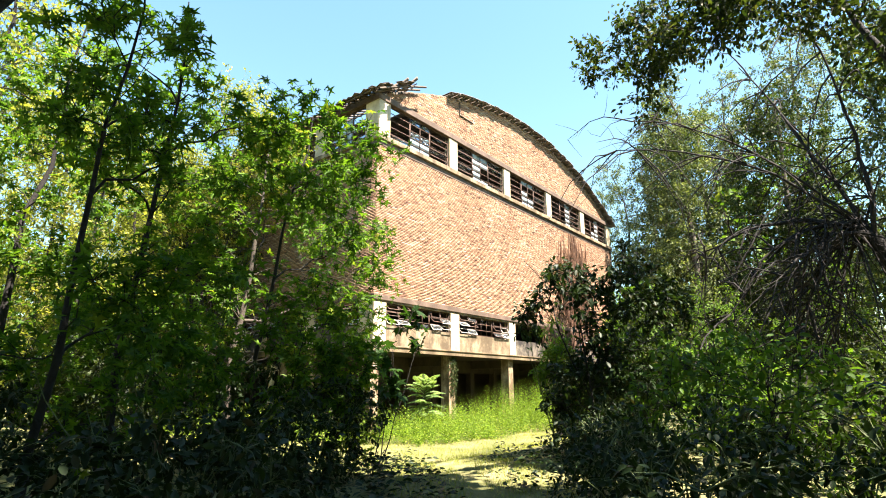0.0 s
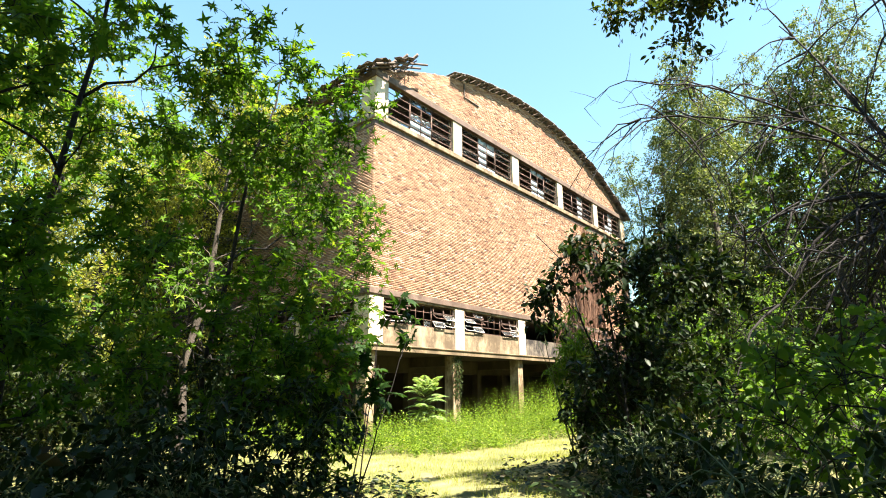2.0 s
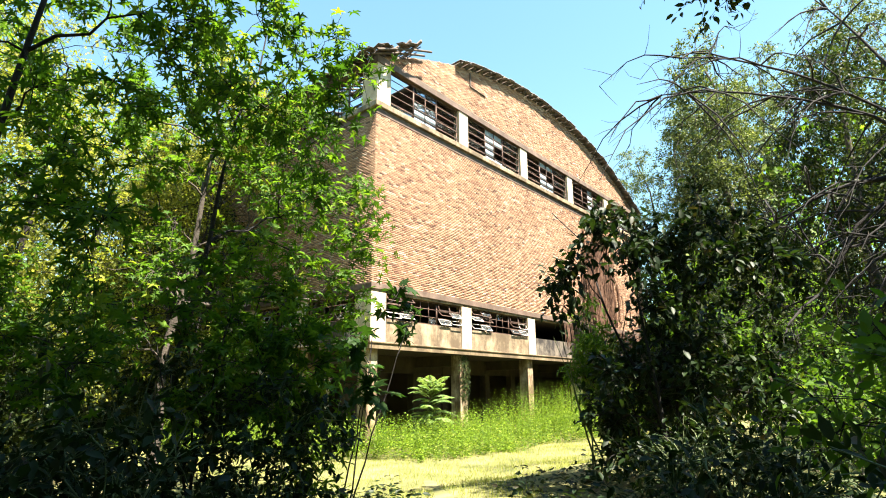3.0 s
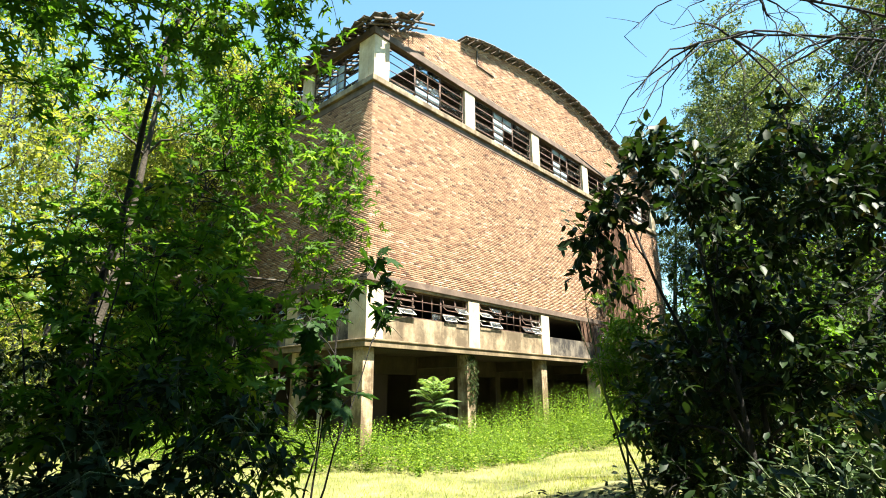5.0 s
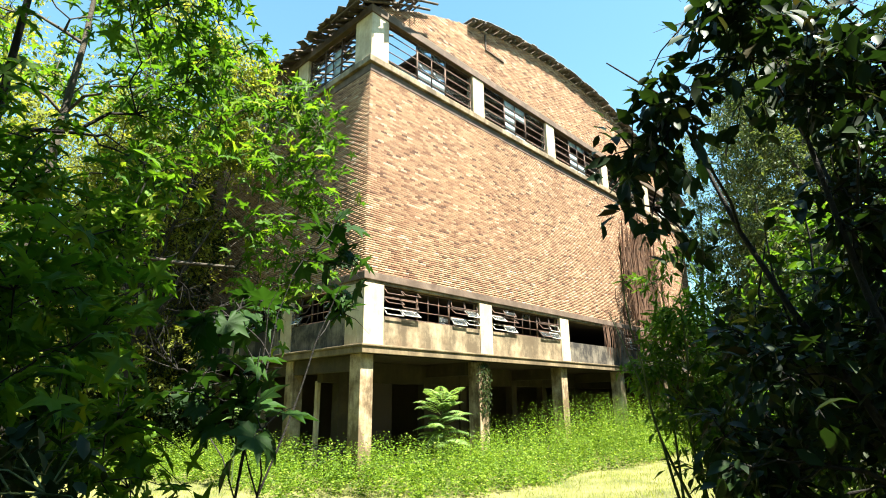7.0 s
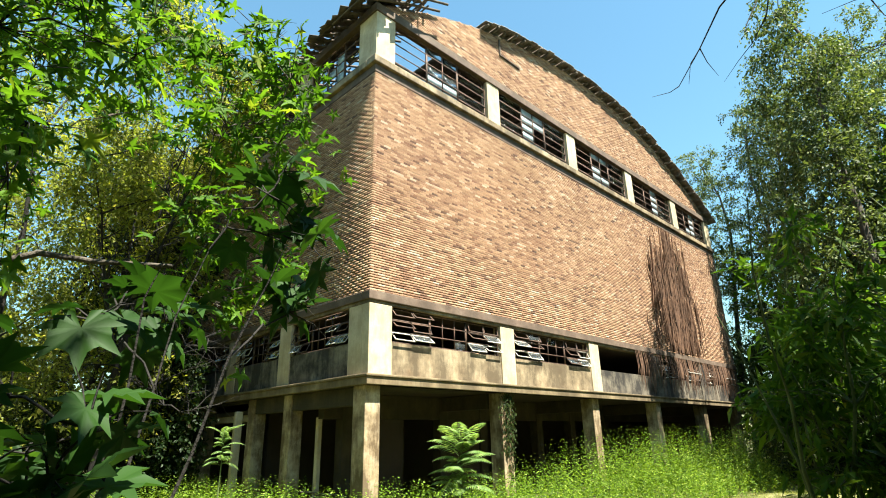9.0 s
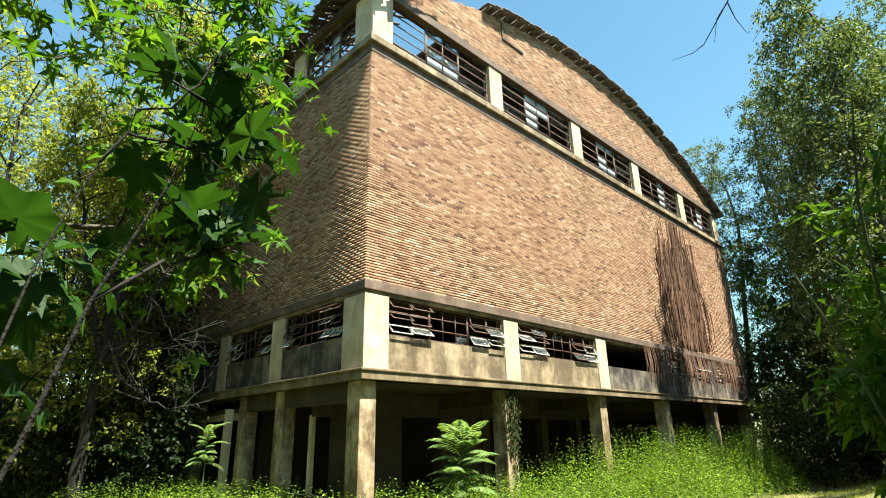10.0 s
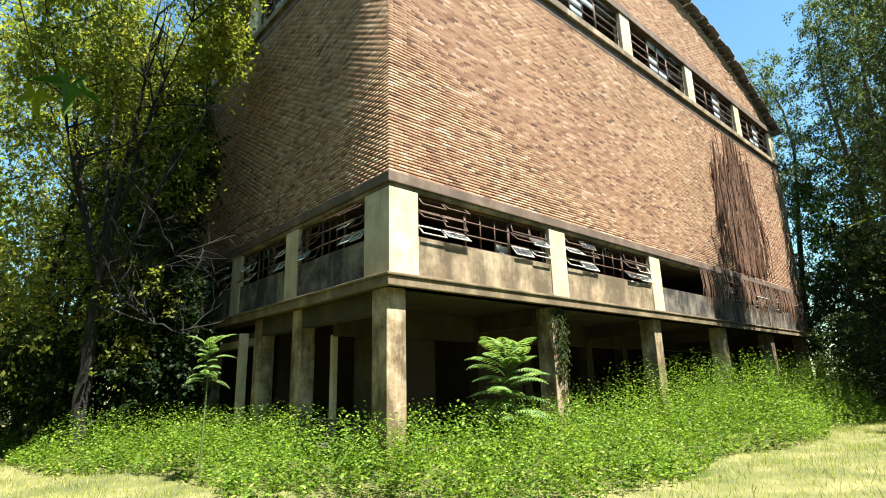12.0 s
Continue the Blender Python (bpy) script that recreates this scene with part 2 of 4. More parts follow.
LEAFLET = (np.array([(0, 0, 0), (0.4, 0.14, 0.05), (1, 0, -0.1), (0.4, -0.14, 0.05)], float), np.array([(0, 2, 1), (0, 3, 2)]))
BLADE = (np.array([(0, 0.035, 0), (0, -0.035, 0), (0.55, 0.025, 0.06), (0.55, -0.025, 0.06), (1, 0, 0.25)], float), np.array([(0, 1, 3), (0, 3, 2), (2, 3, 4)]))


def lobed(lobes, deep, notch, wide=0.13):
    """A palm-shaped leaf with pointed lobes."""
    v = [(0.28, 0, 0.0)]
    span = 2.55
    for i in range(lobes):
        a = -span + 2 * span * i / (lobes - 1)
        r = deep * (0.45 + 0.55 * math.cos(a * 0.42) ** 1.5)
        if i:
            b = a - span / (lobes - 1)
            v.append((0.28 + notch * math.cos(b), notch * math.sin(b), 0.03))
        v.append((0.28 + 0.62 * r * math.cos(a - wide), 0.62 * r * math.sin(a - wide), 0.05))
        v.append((0.28 + r * math.cos(a), r * math.sin(a), -0.09))
        v.append((0.28 + 0.62 * r * math.cos(a + wide), 0.62 * r * math.sin(a + wide), 0.05))
    n = len(v)
    return np.array(v, float), np.array([(0, i, i + 1) for i in range(1, n - 1)])


PALMATE = lobed(5, 0.72, 0.22, 0.17)
PALMATE_BIG = lobed(7, 0.75, 0.42, 0.24)


# ---- the lie of the land ----
TRACK = [(18.5, -19.0), (15.9, -15.4), (13.0, -11.0), (12.0, -9.45), (10.7, -8.05), (9.4, -6.7), (8.1, -5.7), (6.0, -3.6)]


def track_gap(x, y):
    """Distance in plan from the trodden way through the trees."""
    best = np.full(np.shape(x), 1e9)
    for (ax, ay), (bx, by) in zip(TRACK, TRACK[1:]):
        dx, dy = bx - ax, by - ay
        s = np.clip(((x - ax) * dx + (y - ay) * dy) / (dx * dx + dy * dy), 0, 1)
        best = np.minimum(best, np.hypot(x - ax - s * dx, y - ay - s * dy))
    return best


def land(x, y):
    """Height of the ground: level wood, then a fall towards the building."""
    x, y = np.asarray(x, float), np.asarray(y, float)
    away = np.maximum(np.maximum(x, -y), 0)
    s = np.clip((away - 5.5) / 4.5, 0, 1)
    z = -1.38 + 0.5 * s * s * (3 - 2 * s)
    b = np.clip((x - 5.0) / 8, 0, 1) * np.clip((y - 2) / 8, 0, 1)
    z = z + 1.3 * b
    return z + 0.05 * np.sin(x * 1.7 + 0.6 * y) * np.cos(y * 1.3 - 0.4 * x)


# ---- ground ----
def ground_mesh():
    near = np.concatenate([np.linspace(-40, -14, 14)[:-1], np.linspace(-14, 24, 77), np.linspace(24, 50, 14)[1:]])
    far = np.array([3000, 900, 300, 120, 70])
    ax = np.concatenate([-far, near, far[::-1]])
    x, y = np.meshgrid(ax, ax, indexing="ij")
    n = len(ax)
    i, j = np.meshgrid(np.arange(n - 1), np.arange(n - 1), indexing="ij")
    f = np.stack([i * n + j, (i + 1) * n + j, (i + 1) * n + j + 1, i * n + j + 1], -1).reshape(-1, 4)
    return arrays("ground", np.stack([x, y, land(x, y)], -1).reshape(-1, 3), f, SOIL, True)


tagged(new("ground", ground_mesh()), "uneven grassy earth falling gently towards the building", "ground", kind="structure")

# ---- the building: facade in the plane x = 0, side wall in the plane y = 0 ----
LONG, DEEP = 26.7, 22.0
Z_SOFFIT, Z_CORNICE, Z_SPANDREL, Z_HEAD, Z_BRICK = 1.95, 2.2, 3.04, 3.98, 4.3
Z_SILL, Z_UP, Z_LINTEL, Z_GABLE = 11.0, 11.5, 13.25, 13.55
PILLARS = [(0.0, 0.74), (5.165, 5.85), (10.465, 11.15), (15.77, 16.45), (21.07, 21.75), (25.95, LONG)]
SIDE_PILLARS = [(0.0, 0.88)] + [(3.83 + 3.62 * k, 4.5 + 3.62 * k) for k in range(6)]
ARC_R, ARC_Y, ARC_TOP = 28.4, 13.35, 16.85


def arc(y, lift=0.0):
    return ARC_TOP - ARC_R + np.sqrt((ARC_R + lift) ** 2 - (np.asarray(y, float) - ARC_Y) ** 2)


building = empty("factory_building", "derelict brick factory on concrete columns with a ruined curved roof", "building", (-DEEP / 2, LONG / 2, -1.3))


def facade(u, d, z):
    return np.stack([-np.asarray(d, float), np.asarray(u, float), np.asarray(z, float)], -1)


def side(u, d, z):
    return np.stack([-np.asarray(u, float), np.asarray(d, float), np.asarray(z, float)], -1)


def placed(wall, u0, u1, d0, d1, z0, z1, turn=None):
    """Corners of a block given along a wall, inwards and upwards; turn swings it about its top edge."""
    b = box_v(u0, u1, d0, d1, z0, z1)
    if turn:
        dz, dd = b[:, 2] - z1, b[:, 1] - d0
        b[:, 1] = d0 + dd * math.cos(turn) + dz * math.sin(turn)
        b[:, 2] = z1 + dz * math.cos(turn) - dd * math.sin(turn)
    v = wall(b[:, 0], b[:, 1], b[:, 2])
    return v


def course_block(name, wall, u0, u1, d0, d1, z0, z1, mat, label="", bevel=0.012):
    v = placed(wall, u0, u1, d0, d1, z0, z1)
    lo, hi = v.min(0), v.max(0)
    return block(name, lo[0], hi[0], lo[1], hi[1], lo[2], hi[2], mat, building, label, bevel)


# inner faces and mortar behind the bricks
course_block("wall", facade, 0.3, LONG - 0.3, 0.028, 0.3, Z_BRICK, Z_SILL, MORTAR, "brickwork core with pale mortar joints", 0)
course_block("wall", side, 0.029, DEEP, 0.012, 0.3, Z_BRICK, Z_SILL, MORTAR, "brickwork core with pale mortar joints", 0)
block("wall", -DEEP, -0.3, LONG - 0.3, LONG, Z_CORNICE, Z_GABLE, SHADED_INNER, building, "bare far side wall")
block("wall", -DEEP - 0.3, -DEEP, 0, LONG, -1.3, 15.0, SHADED_INNER, building, "bare back wall")
block("floor", -DEEP, -0.3, 0.3, LONG - 0.3, 4.0, 4.2, SHADED_INNER, building, "dusty upper floor slab")
block("floor", -DEEP, 0.0, 0.0, LONG, Z_SOFFIT, Z_CORNICE - 0.02, STAINED_SHADE, building, "stained floor slab over the open ground storey, darkened for shade")
block("floor", -DEEP, -0.3, 0.2, LONG, -1.5, -1.22, SHADED_INNER, building, "earth-strewn floor between the columns")


def gable_mesh():
    ys = np.linspace(0.02, LONG - 0.02, 60)
    top = arc(ys) - 0.02
    h = Heap()
    for a, b, za, zb in zip(ys, ys[1:], top, top[1:]):
        v = box_v(-0.3, -0.028, a, b, Z_GABLE, za)
        v[[6, 7], 2] = zb
        h.add(v, BOX_F)
    return h.mesh("gable", MORTAR)


part("gable", gable_mesh(), building, "curved gable core with pale mortar joints")

# concrete courses on both walls
for wall, end, posts in ((facade, LONG, PILLARS), (side, DEEP, SIDE_PILLARS)):
    lip = 0.004 if wall is side else 0.0
    first = 0.302 if wall is side else -0.10
    course_block("cornice", wall, first, end, -0.10, 0.3, Z_SOFFIT + lip, Z_CORNICE - 0.06, CORNICE, "stained concrete cornice over the columns")
    course_block("cornice", wall, first + (0.0 if wall is side else -0.04), end, -0.14, 0.3, Z_CORNICE - 0.06, Z_CORNICE + lip, CORNICE, "thin weathered cornice lip", 0.02)
    course_block("band", wall, 0.302 if wall is side else -0.05, end, -0.05, 0.3, Z_HEAD + 0.09 + lip, Z_BRICK, BAND, "soot-stained concrete band under the brickwork", 0.02)
    course_block("lintel", wall, 0.302 if wall is side else -0.0, end, 0.0, 0.3, Z_HEAD + lip, Z_HEAD + 0.09, CONCRETE, "concrete window head")
    # dark band colour here paints the shadow below the projecting sill
    course_block("plinth", wall, 0.302 if wall is side else -0.02, end, -0.02, 0.3, Z_SILL + lip, Z_SILL + 0.27, BAND, "course under the sill, coloured dark for the sill's shadow", 0.02)
    course_block("sill", wall, 0.302 if wall is side else -0.13, end, -0.13, 0.3, Z_SILL + 0.27, Z_UP - lip, CONCRETE, "projecting concrete sill under the upper windows", 0.025)
    course_block("lintel", wall, 0.302 if wall is side else -0.05, end, -0.05, 0.3, Z_LINTEL + lip, Z_GABLE, BAND, "stained concrete beam over the upper windows", 0.02)
    for k, (a, b) in enumerate(posts):
        if wall is side and k == 0:
            a = 0.304
        course_block("pillar", wall, a, b, 0.0, 0.3, Z_CORNICE, Z_HEAD, SOOT_SHADE if wall is facade and k > 2 else PALE, "rendered pillar between windows")
        course_block("pillar", wall, a, b, 0.0, 0.3, Z_UP, Z_LINTEL, PALE, "pale rendered pillar between upper windows")
    for k, ((a, b), (c, d)) in enumerate(zip(posts, posts[1:])):
        # side spandrels take the darker concrete, which paints in that wall's shade
        course_block("spandrel", wall, b, c, 0.03, 0.25, Z_CORNICE, Z_SPANDREL, SOOT_SHADE if wall is side or k > 1 else CONCRETE, "rain-streaked concrete spandrel below the window", 0.008)


# ---- windows ----
rng = random.Random(4)


def ring(wall, u0, u1, d0, d1, z0, z1, e, tilt=0.0):
    """A four-sided frame as one closed mesh; tilt swings its foot outwards (or inwards, below 0) about its head."""
    def loop(a, b, lo, hi, d):
        return [(a, d, lo), (b, d, lo), (b, d, hi), (a, d, hi)]
    v = np.array(loop(u0, u1, z0, z1, d0) + loop(u0 + e, u1 - e, z0 + e, z1 - e, d0) + loop(u0, u1, z0, z1, d1) + loop(u0 + e, u1 - e, z0 + e, z1 - e, d1))
    f = []
    for i in range(4):
        j = (i + 1) % 4
        f += [(i, j, 4 + j, 4 + i), (8 + i, 12 + i, 12 + j, 8 + j), (i, 8 + i, 8 + j, j), (4 + i, 4 + j, 12 + j, 12 + i)]
    return swung(wall, v, d0, z1, tilt), np.array(f)


def swung(wall, v, d0, z1, tilt):
    dz, dn = v[:, 2] - z1, v[:, 1] - d0
    c, s = math.cos(tilt), math.sin(tilt)
    return wall(v[:, 0], d0 + dn * c + dz * s, z1 + dz * c - dn * s)


def window(wall, u0, u1, z0, z1, high, number):
    """A steel window in three fields: a fixed grid in the middle, tilting sashes at both sides."""
    d = 0.12
    w = (u1 - u0) / 3
    cuts = [u0, u0 + w, u0 + 2 * w, u1]
    rows = 5 if high else 3
    step = (z1 - z0) / rows
    v, f = ring(wall, u0, u1, d, d + 0.06, z0, z1, 0.045)
    frame_ob = part("window", arrays("window_frame", v, f, STEEL), building, "rusted steel window with broken and tilted panes")

    def bar(name, a, b, lo, hi, t):
        part(name, arrays(name, placed(wall, a, b, d + 0.004, d + t, lo, hi), BOX_F, STEEL), frame_ob)

    for c in cuts[1:3]:
        bar("mullion", c - 0.03, c + 0.03, z0 + 0.045, z1 - 0.045, 0.056)
    for r in range(1, rows):
        bar("glazing_bar", u0 + 0.045, u1 - 0.045, z0 + r * step - 0.014, z0 + r * step + 0.014, 0.03)
    fixed = 2 if high else 3
    for c in range(1, fixed):
        x = cuts[1] + w * c / fixed
        bar("glazing_bar", x - 0.012, x + 0.012, z0 + 0.045, z1 - 0.045, 0.034)
    for r in range(rows):
        for c in range(fixed):
            if rng.random() < (0.8 if high else 0.16):
                a, b = cuts[1] + w * c / fixed + 0.02, cuts[1] + w * (c + 1) / fixed - 0.02
                v = placed(wall, a, b, d + 0.036, d + 0.041, z0 + r * step + 0.018, z0 + (r + 1) * step - 0.018)
                part("pane", arrays("pane", v, BOX_F, GLASS if not high or number == 0 and r > 1 else CLOUDY), frame_ob, "dusty pane")
    for f in (0, 2):
        halves = 1 if high else 2
        count = rows
        s = (z1 - z0) / count
        for r in range(count):
            for c in range(halves):
                if high and (number == 0 and f == 0 and r > 1 or rng.random() < 0.15):
                    continue
                a = cuts[f] + 0.05 + (w - 0.09) * c / halves
                b = cuts[f] + 0.045 + (w - 0.09) * (c + 1) / halves
                top, bot = z0 + (r + 1) * s - (0.05 if high else 0.02), z0 + r * s + (0.05 if high else 0.0)
                tilt = rng.uniform(0.9, 1.3) if high else rng.choice((0.45, 0.6, 0.7, 0.85)) if r < 2 or f == 0 else 0.2
                if high:
                    tilt = -tilt
                e = 0.02 if high else 0.03
                v, q = ring(wall, a, b, d - 0.02, d, bot, top, e, tilt)
                part("sash", arrays("sash", v, q, STEEL if high or r == 2 or rng.random() < 0.35 else GREY_STEEL), frame_ob, "tilted window sash with faded paint")
                if rng.random() < (0.4 if high else 0.3):
                    v = swung(wall, box_v(a + e, b - e, d - 0.012, d - 0.008, bot + e, top - e), d - 0.02, top, tilt)
                    part("pane", arrays("pane", v, BOX_F, GLASS), frame_ob, "dusty tilted pane")


for wall, posts in ((facade, PILLARS), (side, SIDE_PILLARS[:5])):
    for k, ((a, b), (c, d)) in enumerate(zip(posts, posts[1:])):
        window(wall, b, c, Z_UP, Z_LINTEL, True, k if wall is facade else 9)
        if not (wall is facade and k == 2):
            window(wall, b, c, Z_SPANDREL, Z_HEAD, False, k)

# ---- open ground storey ----
for (a, b) in PILLARS:
    m = (a + b) / 2 - 0.1
    block("column", -0.62, -0.12, max(0.02, m - 0.24), max(0.48, m + 0.22), -1.5, Z_SOFFIT, COLUMN, building, "square concrete column with peeling whitewash", 0.02)
for x in (-3.95, -6.2, -10.0, -14.0):
    block("column", x - 0.24, x + 0.2, 0.12, 0.52, -1.5, Z_SOFFIT, COLUMN, building, "square concrete column with peeling whitewash", 0.02)
# inner columns and beams carry the shade under the slab in their colour
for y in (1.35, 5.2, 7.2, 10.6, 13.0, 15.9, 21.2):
    block("inner_column", -3.0, -2.65, y - 0.2, y + 0.18, -1.4, Z_SOFFIT, STAINED_SHADE, building, "stained inner column, darkened for shade", 0.02)
block("beam", -2.98, -2.68, 0.55, LONG, 1.25, Z_SOFFIT - 0.004, STAINED_SHADE, building, "stained concrete beam under the slab, darkened for shade")
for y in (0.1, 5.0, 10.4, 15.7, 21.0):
    block("beam", -9.0, -0.64, y + 0.06, y + 0.34, 1.5, Z_SOFFIT - 0.008, STAINED_SHADE, building, "stained concrete cross beam under the slab, darkened for shade")
block("inner_wall", -2.92, -2.74, 1.55, 3.5, -1.3, 1.248, SHADED_INNER, building, "reddish plastered infill wall")
block("inner_wall", -2.92, -2.74, 5.4, 7.0, -1.3, 1.248, SHADED_INNER, building, "reddish plastered infill wall")
block("inner_wall", -6.4, -6.2, 0.75, LONG, -1.3, Z_SOFFIT - 0.01, SHADED_INNER, building, "plastered wall within the ground storey, darkened for shade")
block("canopy", -9.6, -6.5, 0.16, 0.5, 1.62, 1.86, PALE, building, "pale sagging edge of a low canopy")
block("canopy", -9.6, -6.5, 0.2, 0.5, 1.3, 1.52, PALE, building, "pale canopy beam")
block("post", -6.72, -6.56, -0.2, 0.02, -1.5, 1.6, PALE, building, "pale leaning post beside the column")
# wall added at the far end to block daylight behind the columns
block("inner_wall", -6.2, -0.7, LONG - 0.3, LONG - 0.1, -1.3, Z_SOFFIT - 0.01, SHADED_INNER, building, "added end wall keeping daylight out of the ground storey")
block("door_post", -3.2, -3.05, 0.62, 0.74, -1.3, 1.3, PALE, building, "pale door post")

# ---- roof ----
def roof_sheets():
    h = Heap()
    r = random.Random(8)
    ys = np.arange(-0.55, LONG + 0.45, 0.42)
    for y in ys:
        x = -DEEP - 0.5
        while x < 0.38:
            n = min(x + 1.25, 0.38)
            gone = (y < 4.9 and n > -7.5) or (y < 1.2 and r.random() < 0.55)
            if not gone:
                b = min(y + 0.44, LONG + 0.5)
                za, zb = arc(y, 0.1), arc(b, 0.1)
                j = r.uniform(-0.01, 0.015)
                v = box_v(x, n + r.uniform(-0.05, 0.05) * (n > 0.35), y, b, 0, 0.03)
                v[[0, 1, 4, 5], 2] += za + j
                v[[2, 3, 6, 7], 2] += zb + j
                h.add(v, BOX_F)
            x = n
    return h.mesh("roof", SHEET)


roof = part("roof", roof_sheets(), building, "dark curved roof covering, broken away at one corner")


def rafter(x0, x1, y, z, s, mat=TIMBER, dip=0.0):
    v = box_v(x0, x1, y - s / 2, y + s / 2, z - s * 1.4, z)
    v[[1, 2, 5, 6], 2] += dip
    h = Heap()
    h.add(v, BOX_F)
    part("rafter", h.mesh("rafter", mat), roof, "weathered projecting rafter end")


for k in range(38):
    y = 5.1 + k * 0.585
    rafter(-0.6, 0.3 + 0.1 * math.sin(k * 2.3), y, float(arc(y, 0.085)), 0.085, dip=0.02 * math.sin(k))
for y, l, d in ((1.3, 0.55, 0.3), (1.95, 0.55, 0.36), (0.75, 0.4, 0.05), (0.3, 0.5, 0.02)):
    rafter(-0.5, l, y, float(arc(y, 0.22)), 0.09, dip=d)


def broken_eaves():
    """Battens, rafters and slipped tiles along the ruined side eaves."""
    r = random.Random(11)
    h = Heap()
    for k in range(38):
        x = 0.55 - k * 0.42
        ys = np.linspace(-0.6 + r.uniform(-0.1, 0.25), 2.6, 5)
        zs = [float(arc(y, 0.06)) for y in ys]
        tube(h, np.stack([np.full(5, x), ys, zs], -1), np.full(5, 0.055), 4)
    for k in range(9):
        y = -0.6 + k * 0.33
        x = 0.75 - r.uniform(0, 0.6)
        while x > -16:
            l = r.uniform(0.7, 2.2)
            z = float(arc(y, 0.14))
            if r.random() < 0.8:
                tube(h, [(x, y, z), (x - l, y + r.uniform(-0.06, 0.06), z + r.uniform(-0.08, 0.05))], (0.035, 0.035), 4)
            x -= l + 0.1
    for k in range(560):
        x, y = r.uniform(-16, 0.7), r.uniform(-0.7, 1.5)
        z = float(arc(y, 0.2))
        v = box_v(-0.15, 0.15, -0.2, 0.2, 0, 0.02)
        a, t = r.uniform(-0.5, 0.5), r.uniform(0.1, 0.55)
        v = v @ np.array(Euler((t, r.uniform(-0.3, 0.3), a)).to_matrix()).T + np.array((x, y, z))
        h.add(v, BOX_F)
    return h.mesh("eaves", TIMBER)


# two thin dark strips drawn as the shadow of the broken roof end
for y0, y1, z0, z1 in ((6.02, 6.08, 14.95, 15.66), (6.02, 7.3, 14.9, 14.946)):
    block("shadow_strip", 0.004, 0.06, y0, y1, z0, z1, TIMBER, building, "thin dark strip standing for the roof end's shadow", 0.006)
part("eave_debris", broken_eaves(), roof, "broken rafters, battens and slipped tiles along the eaves", "stuff")


# ---- plants: shapes ----
def grow(name, label, category, base, top, girth, blobs, leaf, leaf_mat, size, per, reach, bark=BARK, seed=1, droop=0.15, twigs=5, clear=0.75, stems=1, group="", flat=0.5, sides=6, fine=True):
    """A tree or shrub. blobs: (x, y, z, rx, ry, rz, tufts): bodies of foliage, filled with tufts, each at a limb's end."""
    g = np.random.default_rng(seed)
    bx, by = base
    bz = float(land(bx, by)) - 0.05
    thing = empty(name, label, category, (bx, by, bz), group)
    wood = Heap()
    ends, backs, trunks, tufts = [], [], [], []
    for s in range(stems):
        off = g.normal(0, 0.12, 2) if stems > 1 else np.zeros(2)
        tip = np.array(top, float) + (np.append(g.normal(0, 0.5, 2), g.uniform(-0.6, 0.1)) if stems > 1 else 0)
        n = 9
        u = np.linspace(0, 1, n)[:, None]
        pts = np.array([bx + off[0], by + off[1], bz]) * (1 - u) + tip * u
        pts[1:-1, :2] += np.cumsum(g.normal(0, 0.045 * np.linalg.norm(tip - pts[0]) / 3, (n - 2, 2)), 0) * 0.6
        rad = girth * (1 - 0.82 * u[:, 0]) / (1 + 0.5 * (stems > 1))
        rad[0] *= 1.35
        tube(wood, pts, rad, sides + 2)
        trunks.append((pts, rad))
    for cx, cy, cz, rx, ry, rz, count in blobs:
        d = unit(g.normal(size=(count, 3)))
        c = np.array((cx, cy, cz)) + d * np.array((rx, ry, rz)) * (g.uniform(0.15, 1, (count, 1)) ** 0.5)
        keep = (track_gap(c[:, 0], c[:, 1]) > clear) | (c[:, 2] > 5.5)
        tufts.append(c[keep])
    tufts = np.concatenate(tufts)
    node_p = np.concatenate([q for q, _ in trunks])
    node_r = np.concatenate([q for _, q in trunks])
    stem = np.array((bx, by))
    tufts = tufts[np.argsort(np.hypot(tufts[:, 0] - stem[0], tufts[:, 1] - stem[1]))]
    for p in tufts:
        gap = np.linalg.norm(node_p - p, axis=1)
        cost = gap + 0.9 * np.maximum(0, node_p[:, 2] - p[2] + 0.25 * gap) + 0.25 * (node_r < 0.008)
        i = int(np.argmin(cost))
        a, l = node_p[i], gap[i]
        u = np.linspace(0, 1, 5)[:, None]
        bend = (a + p) / 2 + np.array((0, 0, 0.16 * l)) + g.normal(0, 0.06 * l, 3)
        limb = a * (1 - u) ** 2 + 2 * bend * u * (1 - u) + p * u ** 2
        limb[1:-1] += g.normal(0, 0.045 * l, (3, 3))
        r0 = max(0.006, min(node_r[i] * 0.75, 0.008 + 0.016 * l))
        rad = np.linspace(r0, max(0.005, r0 * 0.45), 5)
        tube(wood, limb, rad, 5 if r0 > 0.02 else 4)
        node_p, node_r = np.concatenate([node_p, limb[1:]]), np.concatenate([node_r, rad[1:]])
        ends.append(p)
        backs.append(unit(p - limb[2]))
    ends, backs = np.repeat(np.array(ends), twigs, 0), np.repeat(np.array(backs), twigs, 0)
    m = len(ends)
    out = unit(g.normal(size=(m, 3)) + backs * 0.7 + np.array((0, 0, 0.15)))
    l = reach * g.uniform(0.5, 1.15, (m, 1))
    far = ends + out * l + np.array((0, 0, -1.0)) * droop * l
    mid = ends + out * l * 0.5 + np.array((0, 0, 0.04)) * l
    if fine:
        sidew = unit(np.cross(out, g.normal(size=(m, 3))))
        other = np.cross(out, sidew)
        ringv = []
